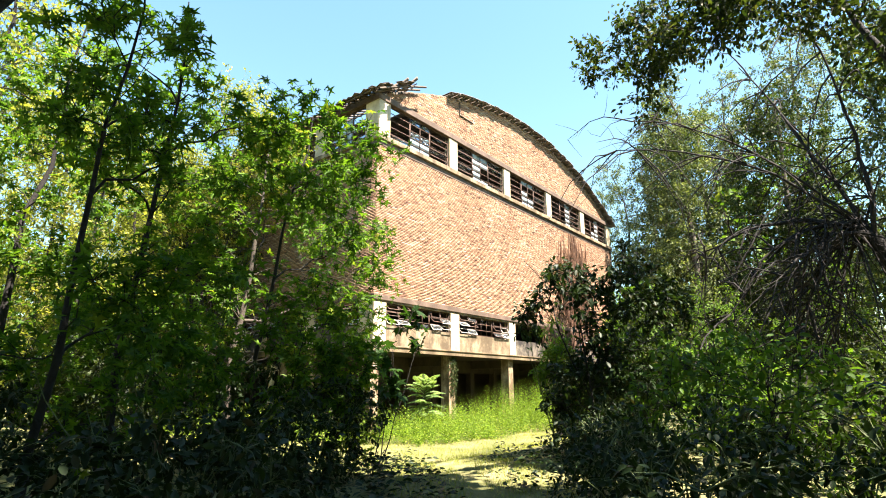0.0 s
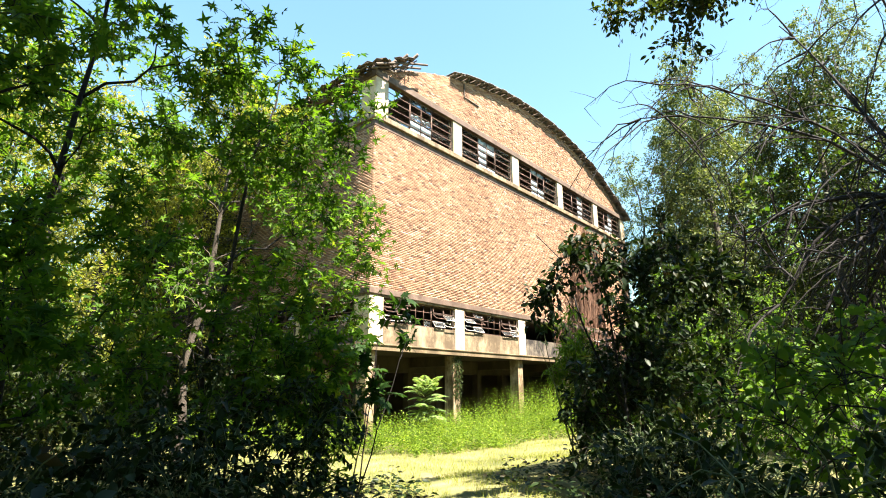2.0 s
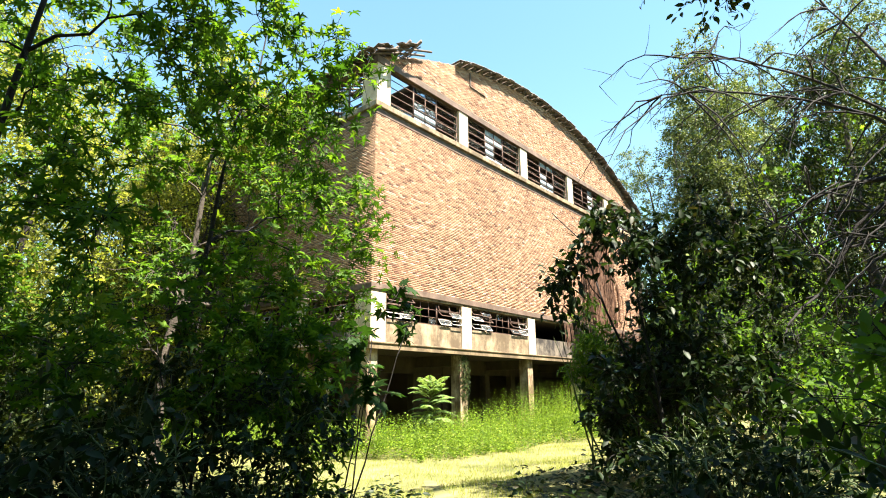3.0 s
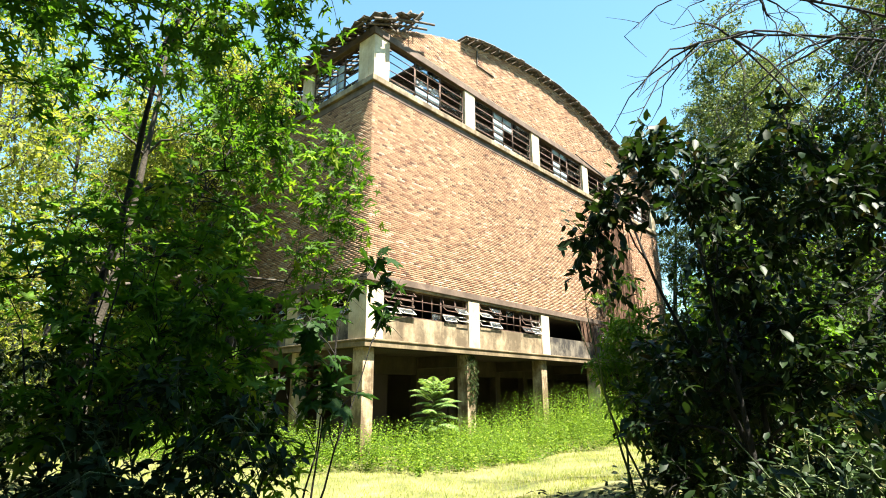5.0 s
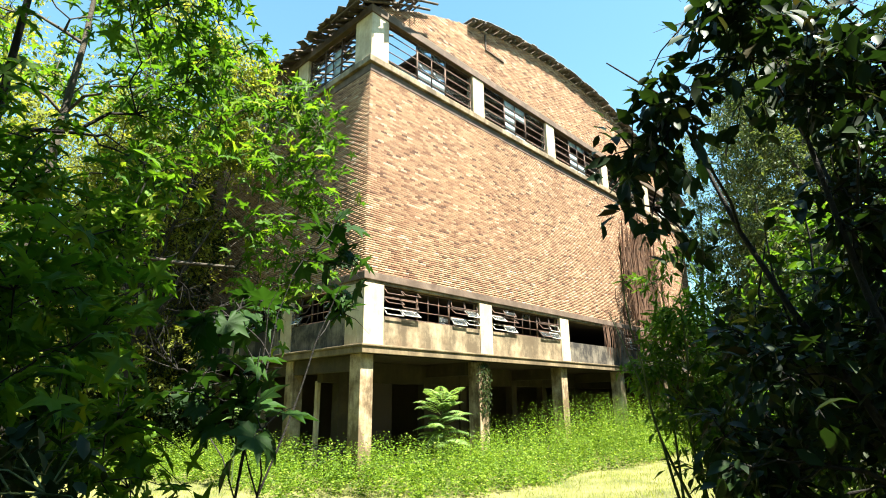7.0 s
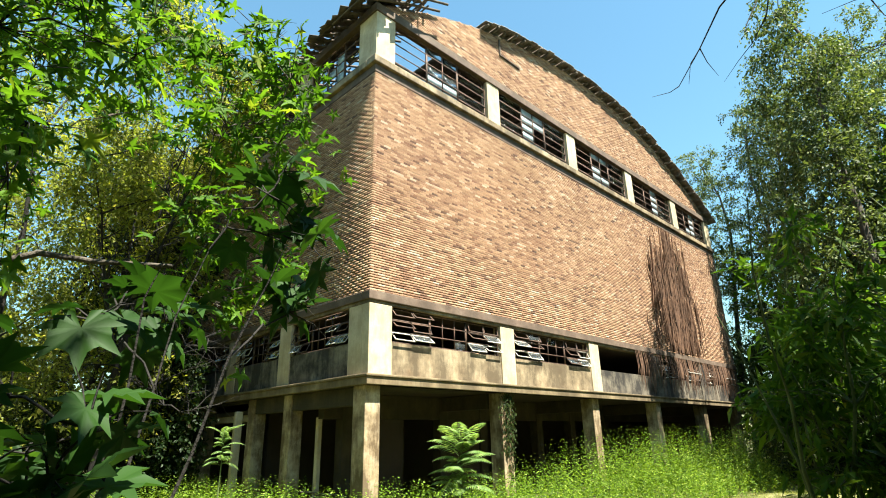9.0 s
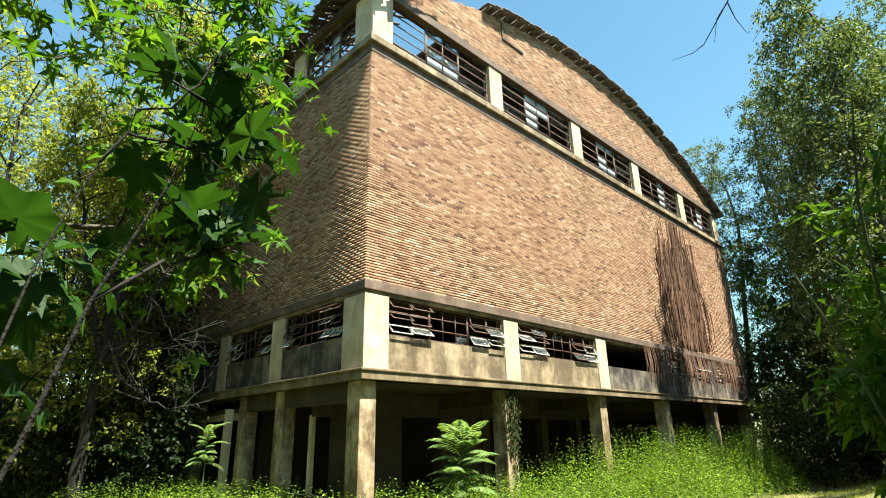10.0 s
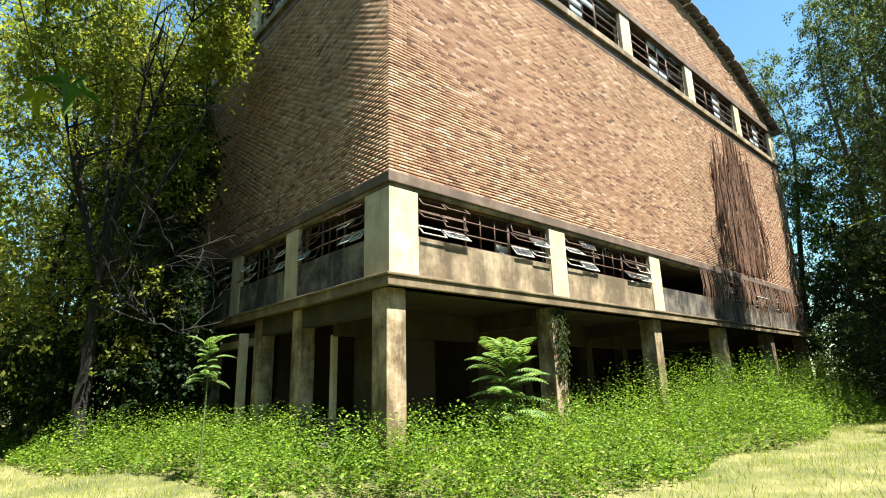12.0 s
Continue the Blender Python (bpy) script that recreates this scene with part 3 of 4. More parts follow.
        for pts, r in ((ends, 0.006), (mid, 0.004), (far, 0.0015)):
            for a in range(3):
                ringv.append(pts + r * (math.cos(a * 2.094) * sidew + math.sin(a * 2.094) * other))
        vv = np.stack(ringv, 1).reshape(-1, 3)
        q = np.array([(3 * i + j, 3 * i + (j + 1) % 3, 3 * i + 3 + (j + 1) % 3, 3 * i + 3 + j) for i in range(2) for j in range(3)])
        wood.add(vv, (q[None] + (np.arange(m) * 9)[:, None, None]).reshape(-1, 4))
    q = max(1, per // twigs)
    s = g.uniform(0.12, 1.05, (m, q, 1))
    pos = ends[:, None] * (1 - s) ** 2 + 2 * mid[:, None] * s * (1 - s) + far[:, None] * s ** 2 + g.normal(0, 0.09 * reach, (m, q, 3))
    p = pos.reshape(-1, 3)
    d = (out[:, None] * 0.5 + g.normal(0, 0.55, (m, q, 3)) + np.array((0, 0, -0.25 - droop))).reshape(-1, 3)
    nn = np.array((0, 0, 1.0)) + g.normal(0, flat, (m * q, 3))
    ok = (track_gap(p[:, 0], p[:, 1]) > clear - 0.25) | (p[:, 2] > 5.0)
    ok &= ~((p[:, 0] < 0.15) & (p[:, 1] > -0.15) & (p[:, 1] < LONG + 0.2) & (p[:, 0] > -DEEP))
    p, d, nn = p[ok], d[ok], nn[ok]
    v, f = scatter(leaf, p, d, nn, size * g.uniform(0.6, 1.25, len(p)))
    part("trunk", wood.mesh("trunk", bark, True), thing)
    part("crown", arrays("crown", v, f, leaf_mat), thing)
    return thing


# ---- trees and shrubs beside the way ----
LOBED = "slender young tree with pointed lobed leaves"
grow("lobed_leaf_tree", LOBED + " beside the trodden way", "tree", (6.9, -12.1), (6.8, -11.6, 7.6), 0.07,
     [(7.0, -11.4, 4.9, 1.7, 1.7, 2.4, 44), (8.2, -9.9, 4.8, 1.0, 1.2, 1.7, 24), (7.4, -11.2, 1.6, 1.5, 1.4, 1.3, 26)], PALMATE, MAPLE, 0.17, 36, 0.55, SHADE_DARK_BARK, 1, twigs=6)
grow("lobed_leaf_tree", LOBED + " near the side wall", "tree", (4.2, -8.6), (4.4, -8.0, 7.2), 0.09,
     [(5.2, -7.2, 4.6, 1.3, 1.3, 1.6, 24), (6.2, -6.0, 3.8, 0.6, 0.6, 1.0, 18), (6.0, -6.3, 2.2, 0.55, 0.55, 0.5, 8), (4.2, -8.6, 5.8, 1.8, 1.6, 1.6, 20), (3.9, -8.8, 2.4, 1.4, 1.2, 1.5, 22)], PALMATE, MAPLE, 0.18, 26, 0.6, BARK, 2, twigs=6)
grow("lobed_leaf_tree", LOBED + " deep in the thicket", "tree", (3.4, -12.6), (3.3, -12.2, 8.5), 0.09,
     [(3.4, -12.4, 5.2, 2.0, 2.0, 2.8, 50), (3.6, -12.0, 1.8, 2.2, 2.0, 1.6, 34)], PALMATE, MAPLE, 0.17, 50, 0.6, SHADE_DARK_BARK, 3, twigs=6)
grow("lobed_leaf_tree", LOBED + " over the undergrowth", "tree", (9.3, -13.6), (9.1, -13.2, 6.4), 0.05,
     [(9.1, -13.2, 4.4, 1.1, 1.1, 1.7, 26), (9.2, -12.9, 1.0, 1.1, 1.0, 1.1, 20)], PALMATE, MAPLE, 0.16, 46, 0.5, SHADE_DARK_BARK, 4, twigs=6)
grow("lobed_leaf_tree", LOBED + " at the bend", "tree", (6.2, -9.2), (6.9, -8.7, 6.4), 0.06,
     [(7.8, -8.4, 5.0, 0.8, 0.9, 1.3, 18), (6.9, -7.8, 3.1, 0.8, 0.8, 1.2, 11)], PALMATE, MAPLE, 0.18, 32, 0.55, SHADE_DARK_BARK, 14, twigs=6)
grow("castor_shrub", "tall shrub with large glossy lobed leaves beside the way", "shrub", (8.1, -7.5), (8.2, -7.3, 2.2), 0.02,
     [(8.2, -6.8, 1.6, 0.14, 0.12, 0.6, 6), (8.5, -7.7, 0.9, 0.35, 0.3, 0.8, 9), (7.5, -7.3, 1.2, 0.4, 0.4, 0.8, 6)], PALMATE_BIG, CASTOR, 0.25, 4, 0.26, SHADE_DARK_BARK, 5, twigs=4, stems=3, flat=0.45, clear=0.55)
grow("castor_shrub", "spreading shrub of dark lobed leaves in the shade", "shrub", (7.9, -9.5), (7.9, -9.3, 2.0), 0.03,
     [(8.6, -9.0, 0.6, 0.5, 0.4, 0.9, 12), (7.9, -9.4, 1.2, 0.8, 0.7, 1.3, 24), (7.2, -8.6, 1.6, 0.7, 0.6, 1.2, 16), (8.0, -8.4, 0.0, 0.7, 0.5, 0.7, 10)], PALMATE, MAPLE, 0.19, 26, 0.45, SHADE_DARK_BARK, 15, twigs=6, stems=4, flat=0.45, clear=0.8)

DARK = "dark shrub with glossy oval leaves"
grow("dark_leaved_shrub", DARK + " beside the way", "shrub", (12.0, -6.1), (11.8, -5.9, 3.2), 0.045,
     [(11.1, -6.75, 1.85, 0.2, 0.2, 0.35, 7), (11.6, -6.7, 2.4, 0.15, 0.2, 0.35, 6), (12.5, -5.4, 1.4, 0.9, 0.8, 1.8, 56), (11.9, -6.0, 2.0, 0.4, 0.4, 1.0, 22), (11.7, -5.9, 0.3, 0.8, 0.6, 0.9, 34)], OVAL, OVATE, 0.115, 60, 0.33, SHADE_DARK_BARK, 6, twigs=6, stems=3, clear=0.7)
grow("leafy_shrub", "sunlit shrub with feathered bright green leaves beside the clearing", "shrub", (9.9, -3.5), (9.8, -3.7, 1.9), 0.03,
     [(9.95, -3.7, 1.0, 0.35, 0.4, 1.1, 34), (10.5, -3.3, 0.2, 0.7, 0.7, 0.9, 40)], LEAFLET, FRESH, 0.13, 72, 0.33, STEM, 17, twigs=6, stems=4)
grow("leafy_shrub", "mid-green shrub with small oval leaves before the clearing", "shrub", (11.3, -4.5), (11.3, -4.5, 2.2), 0.04,
     [(11.3, -4.6, 0.5, 0.7, 0.7, 1.0, 40), (12.0, -3.6, 1.0, 1.0, 1.0, 1.5, 40)], OVAL, THICKET, 0.11, 60, 0.45, SHADE_DARK_BARK, 7, twigs=6, stems=3)
grow("leafy_shrub", "bright green leafy shrub at the wood's edge", "shrub", (10.9, -0.4), (10.9, -0.4, 3.2), 0.04,
     [(10.9, -0.5, 1.8, 0.9, 0.9, 1.4, 60), (10.7, -0.4, 0.2, 1.2, 1.1, 1.0, 50)], OVAL, FRESH, 0.17, 54, 0.5, STEM, 8, twigs=6, stems=4)


def bezier(p, m, e, n):
    u = np.linspace(0, 1, n)[:, None]
    return np.asarray(p, float) * (1 - u) ** 2 + 2 * np.asarray(m, float) * u * (1 - u) + np.asarray(e, float) * u ** 2


def bare_tree(name, label, base, fork, girth, boughs, shoots, lean, droop, seed):
    """A tree of bare wood: boughs from the fork, shoots along each bough, twigs along each shoot.
    boughs: (middle, end, thickness); lean: the way in which the shoots grow; droop: how far they hang."""
    g = np.random.default_rng(seed)
    x, y = base
    z = float(land(x, y))
    thing = empty(name, label, "tree", (x, y, z))
    h = Heap()
    fork = np.array(fork, float)
    tube(h, bezier((x, y, z - 0.1), (x, y, (z + fork[2]) / 2 + 0.6), fork, 8) + np.vstack([np.zeros((1, 3)), g.normal(0, 0.03, (6, 3)), np.zeros((1, 3))]), np.linspace(girth * 1.3, girth * 0.75, 8), 9)
    part("trunk", h.mesh("trunk", SHADE_DARK_BARK, True), thing)
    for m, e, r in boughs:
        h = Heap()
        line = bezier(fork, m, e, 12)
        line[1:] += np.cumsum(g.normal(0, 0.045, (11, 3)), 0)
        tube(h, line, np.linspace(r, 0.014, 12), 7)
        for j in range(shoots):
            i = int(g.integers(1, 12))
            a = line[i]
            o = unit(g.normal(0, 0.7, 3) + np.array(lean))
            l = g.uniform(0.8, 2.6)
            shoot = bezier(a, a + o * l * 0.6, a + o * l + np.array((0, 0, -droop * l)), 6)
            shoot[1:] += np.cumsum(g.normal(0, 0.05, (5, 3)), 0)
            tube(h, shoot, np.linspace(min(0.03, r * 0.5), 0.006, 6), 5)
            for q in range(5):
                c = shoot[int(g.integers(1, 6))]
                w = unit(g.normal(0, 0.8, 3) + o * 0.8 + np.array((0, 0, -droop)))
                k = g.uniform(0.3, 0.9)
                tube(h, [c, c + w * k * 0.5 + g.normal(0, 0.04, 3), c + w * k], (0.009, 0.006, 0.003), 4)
        part("bough", h.mesh("bough", SHADE_DARK_BARK, True), thing)
    return thing


bare_tree("leaning_tree", "old dark tree with long bare limbs arching downwards", (17.2, 2.2), (16.3, 2.2, 4.3), 0.24,
          [((14.6, 2.0, 6.0), (12.4, 2.0, 4.4), 0.11), ((14.8, 1.4, 5.6), (13.0, 0.8, 2.6), 0.08), ((15.2, 2.6, 5.2), (13.9, 2.4, 1.6), 0.07), ((15.6, 1.2, 5.0), (14.6, 0.4, 1.2), 0.06), ((14.0, 1.0, 7.2), (10.9, -0.4, 7.3), 0.05), ((13.8, 1.2, 8.0), (11.0, -0.6, 8.4), 0.045), ((15.4, 2.8, 7.4), (13.6, 3.0, 10.6), 0.07), ((16.6, 2.0, 7.2), (15.4, 1.0, 10.8), 0.07), ((14.9, 0.6, 4.6), (13.6, -0.6, 1.4), 0.06), ((15.6, 3.0, 4.6), (14.8, 2.6, 0.6), 0.06)], 24, (-0.5, -0.2, -0.1), 0.6, 31)
bare_tree("twiggy_tree", "dark forking tree with many bare upright twigs by the side wall", (-8.4, -3.4), (-7.7, -3.5, 2.8), 0.16,
          [((-7.6, -3.4, 5.5), (-5.4, -2.6, 9.6), 0.09), ((-7.2, -3.2, 6.0), (-6.8, -2.8, 11.0), 0.09), ((-8.2, -3.8, 6.0), (-8.6, -3.6, 11.5), 0.08), ((-6.6, -3.0, 4.0), (-4.9, -1.8, 7.4), 0.07), ((-8.8, -4.2, 5.5), (-10.6, -4.6, 10.5), 0.08), ((-7.0, -2.6, 3.2), (-6.0, -1.4, 4.4), 0.05), ((-7.2, -4.4, 5.0), (-6.0, -5.6, 9.5), 0.07), ((-7.2, -2.8, 2.0), (-6.4, -1.8, 1.4), 0.05)], 15, (0.25, 0.15, 0.7), 0.0, 33)
for k, (x, y, h) in enumerate(((13.9, -4.6, 0.9), (13.4, -2.0, 1.2), (15.6, -6.4, 0.6), (12.4, 1.6, 3.0), (16.3, -3.0, 0.8), (17.0, -8.6, 1.6), (14.8, -8.6, 1.0), (19.0, -1.0, 4.5), (14.8, 4.5, 5.0), (11.6, 4.5, 4.5))):
    grow("leafy_shrub", "tangled green shrub in dappled shade", "shrub", (x, y), (x, y, h), 0.04,
         [(x, y, h * 0.4, 1.2, 1.2, h * 0.55 + 0.2, 46)], OVAL, THICKET if k in (2, 4, 5) else FRESH, 0.1, 54, 0.5, SHADE_DARK_BARK, 20 + k, twigs=6, stems=3, clear=1.1)
# leaf colour here holds the darkness of the shaded wood floor
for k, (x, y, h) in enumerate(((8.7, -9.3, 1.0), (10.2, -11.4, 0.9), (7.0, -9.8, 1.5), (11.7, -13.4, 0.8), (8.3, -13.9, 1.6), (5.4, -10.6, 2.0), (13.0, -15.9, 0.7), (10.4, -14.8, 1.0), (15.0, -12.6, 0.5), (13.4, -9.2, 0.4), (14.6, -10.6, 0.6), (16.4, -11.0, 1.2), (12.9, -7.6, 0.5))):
    grow("undergrowth_shrub", "low undergrowth with broad leaves, darkened for shade", "shrub", (x, y), (x, y, h * 0.8), 0.02,
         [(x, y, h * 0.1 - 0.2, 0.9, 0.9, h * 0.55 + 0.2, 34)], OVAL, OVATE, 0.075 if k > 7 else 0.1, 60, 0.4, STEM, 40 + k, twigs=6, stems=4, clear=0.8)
# unseen broad trees, added so that their crowns shade the start of the way
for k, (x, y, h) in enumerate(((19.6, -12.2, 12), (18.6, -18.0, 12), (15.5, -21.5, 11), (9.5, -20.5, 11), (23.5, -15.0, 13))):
    grow("added_shade_tree", "broad dark tree added out of view to shade the way", "tree", (x, y), (x - 0.8, y, h * 0.85), 0.22,
         [(x - 1.6, y, h * 0.74, 3.0, 3.0, h * 0.2, 120), (x + 0.5, y, h * 0.4, 2.2, 2.4, h * 0.25, 50)], SIMPLE, THICKET, 0.22, 72, 0.9, SHADE_DARK_BARK, 200 + k, twigs=6, fine=False)
# crown added out of view to keep sun off the leaning tree
grow("added_shade_tree", "unseen broad tree added to shade the leaning tree", "tree", (20.6, 2.0), (19.4, 2.0, 9.5), 0.2,
     [(18.8, 2.0, 9.4, 2.6, 2.8, 1.4, 80), (19.6, 0.6, 6.0, 1.4, 2.0, 1.6, 40)], SIMPLE, THICKET, 0.22, 80, 0.9, SHADE_DARK_BARK, 207, twigs=6, fine=False)
grow("overhanging_tree", "tall tree reaching a leafy bough over the clearing", "tree", (18.6, -3.0), (16.4, -3.0, 10.5), 0.16,
     [(12.3, -4.2, 8.2, 1.1, 0.8, 0.8, 24), (13.8, -3.2, 9.2, 1.6, 1.2, 1.0, 34), (15.6, -2.2, 9.5, 2.0, 1.6, 1.4, 34), (13.0, -4.6, 7.2, 0.5, 0.6, 0.9, 14), (14.2, -4.6, 8.2, 1.2, 0.9, 1.0, 28), (15.6, -4.4, 8.0, 1.3, 1.1, 1.2, 34), (16.8, -4.4, 7.4, 1.2, 1.0, 1.2, 28), (14.6, -5.3, 7.4, 1.3, 0.8, 0.7, 28)], OVAL, THICKET, 0.13, 54, 0.5, SHADE_DARK_BARK, 9, twigs=6)

# crowns added above the view to throw shade on way and undergrowth
for k, (x, y, tx, ty) in enumerate(((17.6, -13.6, 14.0, -13.2), (9.4, -17.2, 11.4, -12.2), (19.6, -9.8, 16.8, -9.6), (19.0, -11.4, 13.6, -9.6), (17.4, -16.6, 14.6, -16.6), (8.0, -16.8, 11.0, -16.0))):
    grow("added_shade_tree", "spreading tree added overhead to shade the way", "tree", (x, y), (tx, ty, 10.2), 0.17,
         [(tx, ty, 10.0, 2.6, 2.0, 1.2, (130, 60, 130, 80, 130, 130)[k]), (tx + 2, ty, 10.2, 1.8, 1.8, 1.2, 60)], SIMPLE, THICKET, 0.24, 84, 0.9, SHADE_DARK_BARK, 230 + k, twigs=6, fine=False)

# tall trees beyond the far end and along the right
for k, (x, y, h, r) in enumerate(((4.4, 27.6, 24, 3.0), (9.5, 27.5, 25, 3.4), (3.2, 32.0, 26, 3.6), (-1.2, 31.6, 22, 3.0), (9.0, 20.5, 19, 2.8), (14.5, 22.0, 24, 3.6), (13.8, 12.5, 15, 3.0), (18.5, 8.0, 15, 3.2), (7.8, 17.0, 21, 2.6))):
    grow("tall_poplar_tree", "tall silvery-leaved tree with a loose airy crown", "tree", (x, y), (x, y, h * 0.9), 0.24,
         [(x, y, h * 0.68, r * 0.75, r * 0.75, h * 0.3, 190), (x, y, h * 0.33, r, r, h * 0.3, 190)], SIMPLE, POPLAR if k % 4 != 2 else THICKET, 0.17, 77, 0.75, BARK, 60 + k, droop=0.35, twigs=7, fine=False)
for k, (x, y, h, r) in enumerate(((2.6, 28.2, 9, 2.2), (-3.0, 31.5, 9, 2.6), (5.0, 26.0, 7, 2.0), (7.0, 23.0, 8, 2.2), (10.5, 17.5, 7, 2.4), (8.0, 28.0, 10, 2.8), (13.0, 17.0, 8, 2.6), (1.5, 34.0, 12, 3.0))):
    grow("thicket_tree", "dense dark understorey tree", "tree", (x, y), (x, y, h * 0.85), 0.1,
         [(x, y, h * 0.42, r, r, h * 0.45, 150)], SIMPLE, THICKET, 0.2, 70, 0.8, SHADE_DARK_BARK, 150 + k, twigs=6, fine=False)
# thicket along the side wall and behind
grow("thicket_tree", "twiggy tree with thin yellowish leaves against the side wall", "tree", (-9.4, -2.4), (-6.6, -2.8, 10.5), 0.07,
     [(-4.6, -2.4, 11.2, 1.6, 1.2, 1.4, 70), (-3.4, -4.6, 11.5, 1.6, 1.4, 1.6, 50), (-6.2, -4.8, 8.6, 1.6, 1.4, 2.0, 70), (-8.4, -2.5, 2.6, 1.5, 1.1, 2.2, 60), (-7.9, -2.2, 6.4, 1.6, 1.1, 2.2, 90), (-6.6, -1.5, 10.0, 1.5, 0.9, 1.5, 60), (-9.0, -2.8, 9.6, 2.4, 1.6, 2.4, 130)], SIMPLE, PALE_THICKET, 0.15, 64, 0.8, SHADE_DARK_BARK, 79, twigs=8)
for k, (x, y, h, r) in enumerate(((-11.5, -3.4, 14, 2.4), (-14.5, -4.2, 17, 3.0), (-8.4, -6.6, 13, 2.6), (-12.0, -8.5, 17, 3.0), (-3.0, -9.8, 11, 2.4), (-6.5, -12.0, 16, 3.0), (-16.5, -7.0, 18, 3.2), (-0.5, -13.5, 13, 2.8), (-19, -3.0, 13, 3.0), (3.0, -17.0, 11, 3.0))):
    grow("thicket_tree", "tangled tree with fine twigs and thin yellowish foliage", "tree", (x, y), (x + 0.6, y + 0.4, h * 0.85), 0.14,
         [(x, y, h * 0.62, r, r * 0.9, h * 0.36, 120), (x, y, h * 0.2, r, r * 0.9, h * 0.24, 90)], SIMPLE, PALE_THICKET, 0.16, 44, 0.8, SHADE_DARK_BARK, 80 + k, twigs=7)
# dark leaves paint the deep shade below the trees and by the wall
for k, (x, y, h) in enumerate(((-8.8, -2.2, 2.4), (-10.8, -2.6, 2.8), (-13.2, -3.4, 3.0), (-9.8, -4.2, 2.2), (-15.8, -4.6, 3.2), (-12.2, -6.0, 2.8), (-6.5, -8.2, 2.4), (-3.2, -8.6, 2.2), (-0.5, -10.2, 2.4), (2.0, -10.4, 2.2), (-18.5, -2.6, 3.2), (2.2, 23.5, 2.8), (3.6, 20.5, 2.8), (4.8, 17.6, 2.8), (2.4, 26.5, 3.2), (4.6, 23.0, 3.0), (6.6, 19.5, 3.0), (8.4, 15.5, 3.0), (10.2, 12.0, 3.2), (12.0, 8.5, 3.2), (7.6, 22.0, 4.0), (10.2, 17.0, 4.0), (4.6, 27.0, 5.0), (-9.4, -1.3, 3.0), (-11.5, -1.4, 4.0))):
    grow("undergrowth_shrub", "dense undergrowth below the thicket, leaves darkened for shade", "shrub", (x, y), (x, y, h * 0.8), 0.03,
         [(x, y, h * 0.25, 1.5, 1.3, h * 0.7, 90)], SIMPLE, THICKET if k % 2 else OVATE, 0.14, 54, 0.6, SHADE_DARK_BARK, 260 + k, twigs=6, stems=3, fine=False)
for k, (x, y, h, lean) in enumerate(((-13.6, -3.0, 12.0, 1.6), (-18.0, -3.4, 12.0, 0.5))):
    grow("thicket_tree", "dark leafy tree leaning over the side wall", "tree", (x, y), (x + lean, y + 1.0, h * 0.85), 0.12,
         [(x + lean, y + 1.5, h * 0.85, 2.2, 1.5, 2.0, 130), (x, y + 0.8, h * 0.5, 2.2, 1.4, 2.4, 110)], SIMPLE, THICKET, 0.19, 70, 0.7, SHADE_DARK_BARK, 180 + k, twigs=7, fine=False)
# leaf mass added to make the shaded gap by the side wall black
grow("thicket_tree", "near-black leaf mass added as shade against the side wall", "tree", (-9.4, -1.6), (-9.0, -1.5, 8.0), 0.08,
     [(-9.2, -1.4, 1.8, 2.0, 0.8, 3.0, 120), (-9.0, -1.6, 6.4, 2.0, 0.9, 3.0, 120)], SIMPLE, OVATE, 0.18, 60, 0.6, SHADE_DARK_BARK, 190, twigs=6, fine=False)
# the wood all round
k = 0
for r, step in ((27, 11), (38, 9)):
    for a in range(0, 360, step):
        x, y = 4 + r * math.cos(radians(a + r)), -6 + r * math.sin(radians(a + r))
        if -DEEP - 4 < x < 3.5 and -3 < y < LONG + 4:
            continue
        h = 11 + 4 * math.sin(k * 1.9)
        grow("woodland_tree", "full green woodland tree", "tree", (x, y), (x, y, h * 0.9), 0.2,
             [(x, y, h * 0.62, 3.0, 3.0, h * 0.38, 70), (x, y, h * 0.2, 3.0, 3.0, h * 0.25, 50)], SIMPLE, (THICKET, FRESH, POPLAR)[k % 3], 0.48, 18, 1.2, BARK, 300 + k, twigs=6, group="trees of the surrounding wood", fine=False)
        k += 1


# ---- grass and weeds ----
def grass():
    g = np.random.default_rng(5)
    n = 330000
    x, y = g.uniform(-14, 17, n), g.uniform(-18, 26, n)
    near = track_gap(x, y) < 1.3
    open_ = (x > 0.2) & (x < 8.5) & (y > -7) | (y < 0) & (y > -7) & (x < 8)
    ok = (near | open_) & ~((x < 0) & (y > 0)) & (track_gap(x, y) > 0.12)
    x, y = x[ok], y[ok]
    p = np.stack([x, y, land(x, y) - 0.01], -1)
    d = np.stack([g.normal(0, 0.45, len(x)), g.normal(0, 0.45, len(x)), np.ones(len(x))], -1)
    v, f = scatter(BLADE, p, d, g.normal(size=(len(x), 3)), g.uniform(0.045, 0.14, len(x)))
    return arrays("grass", v, f, GRASS)


tagged(new("grass", grass()), "short sunlit grass with dry yellow blades", "grass", kind="stuff")


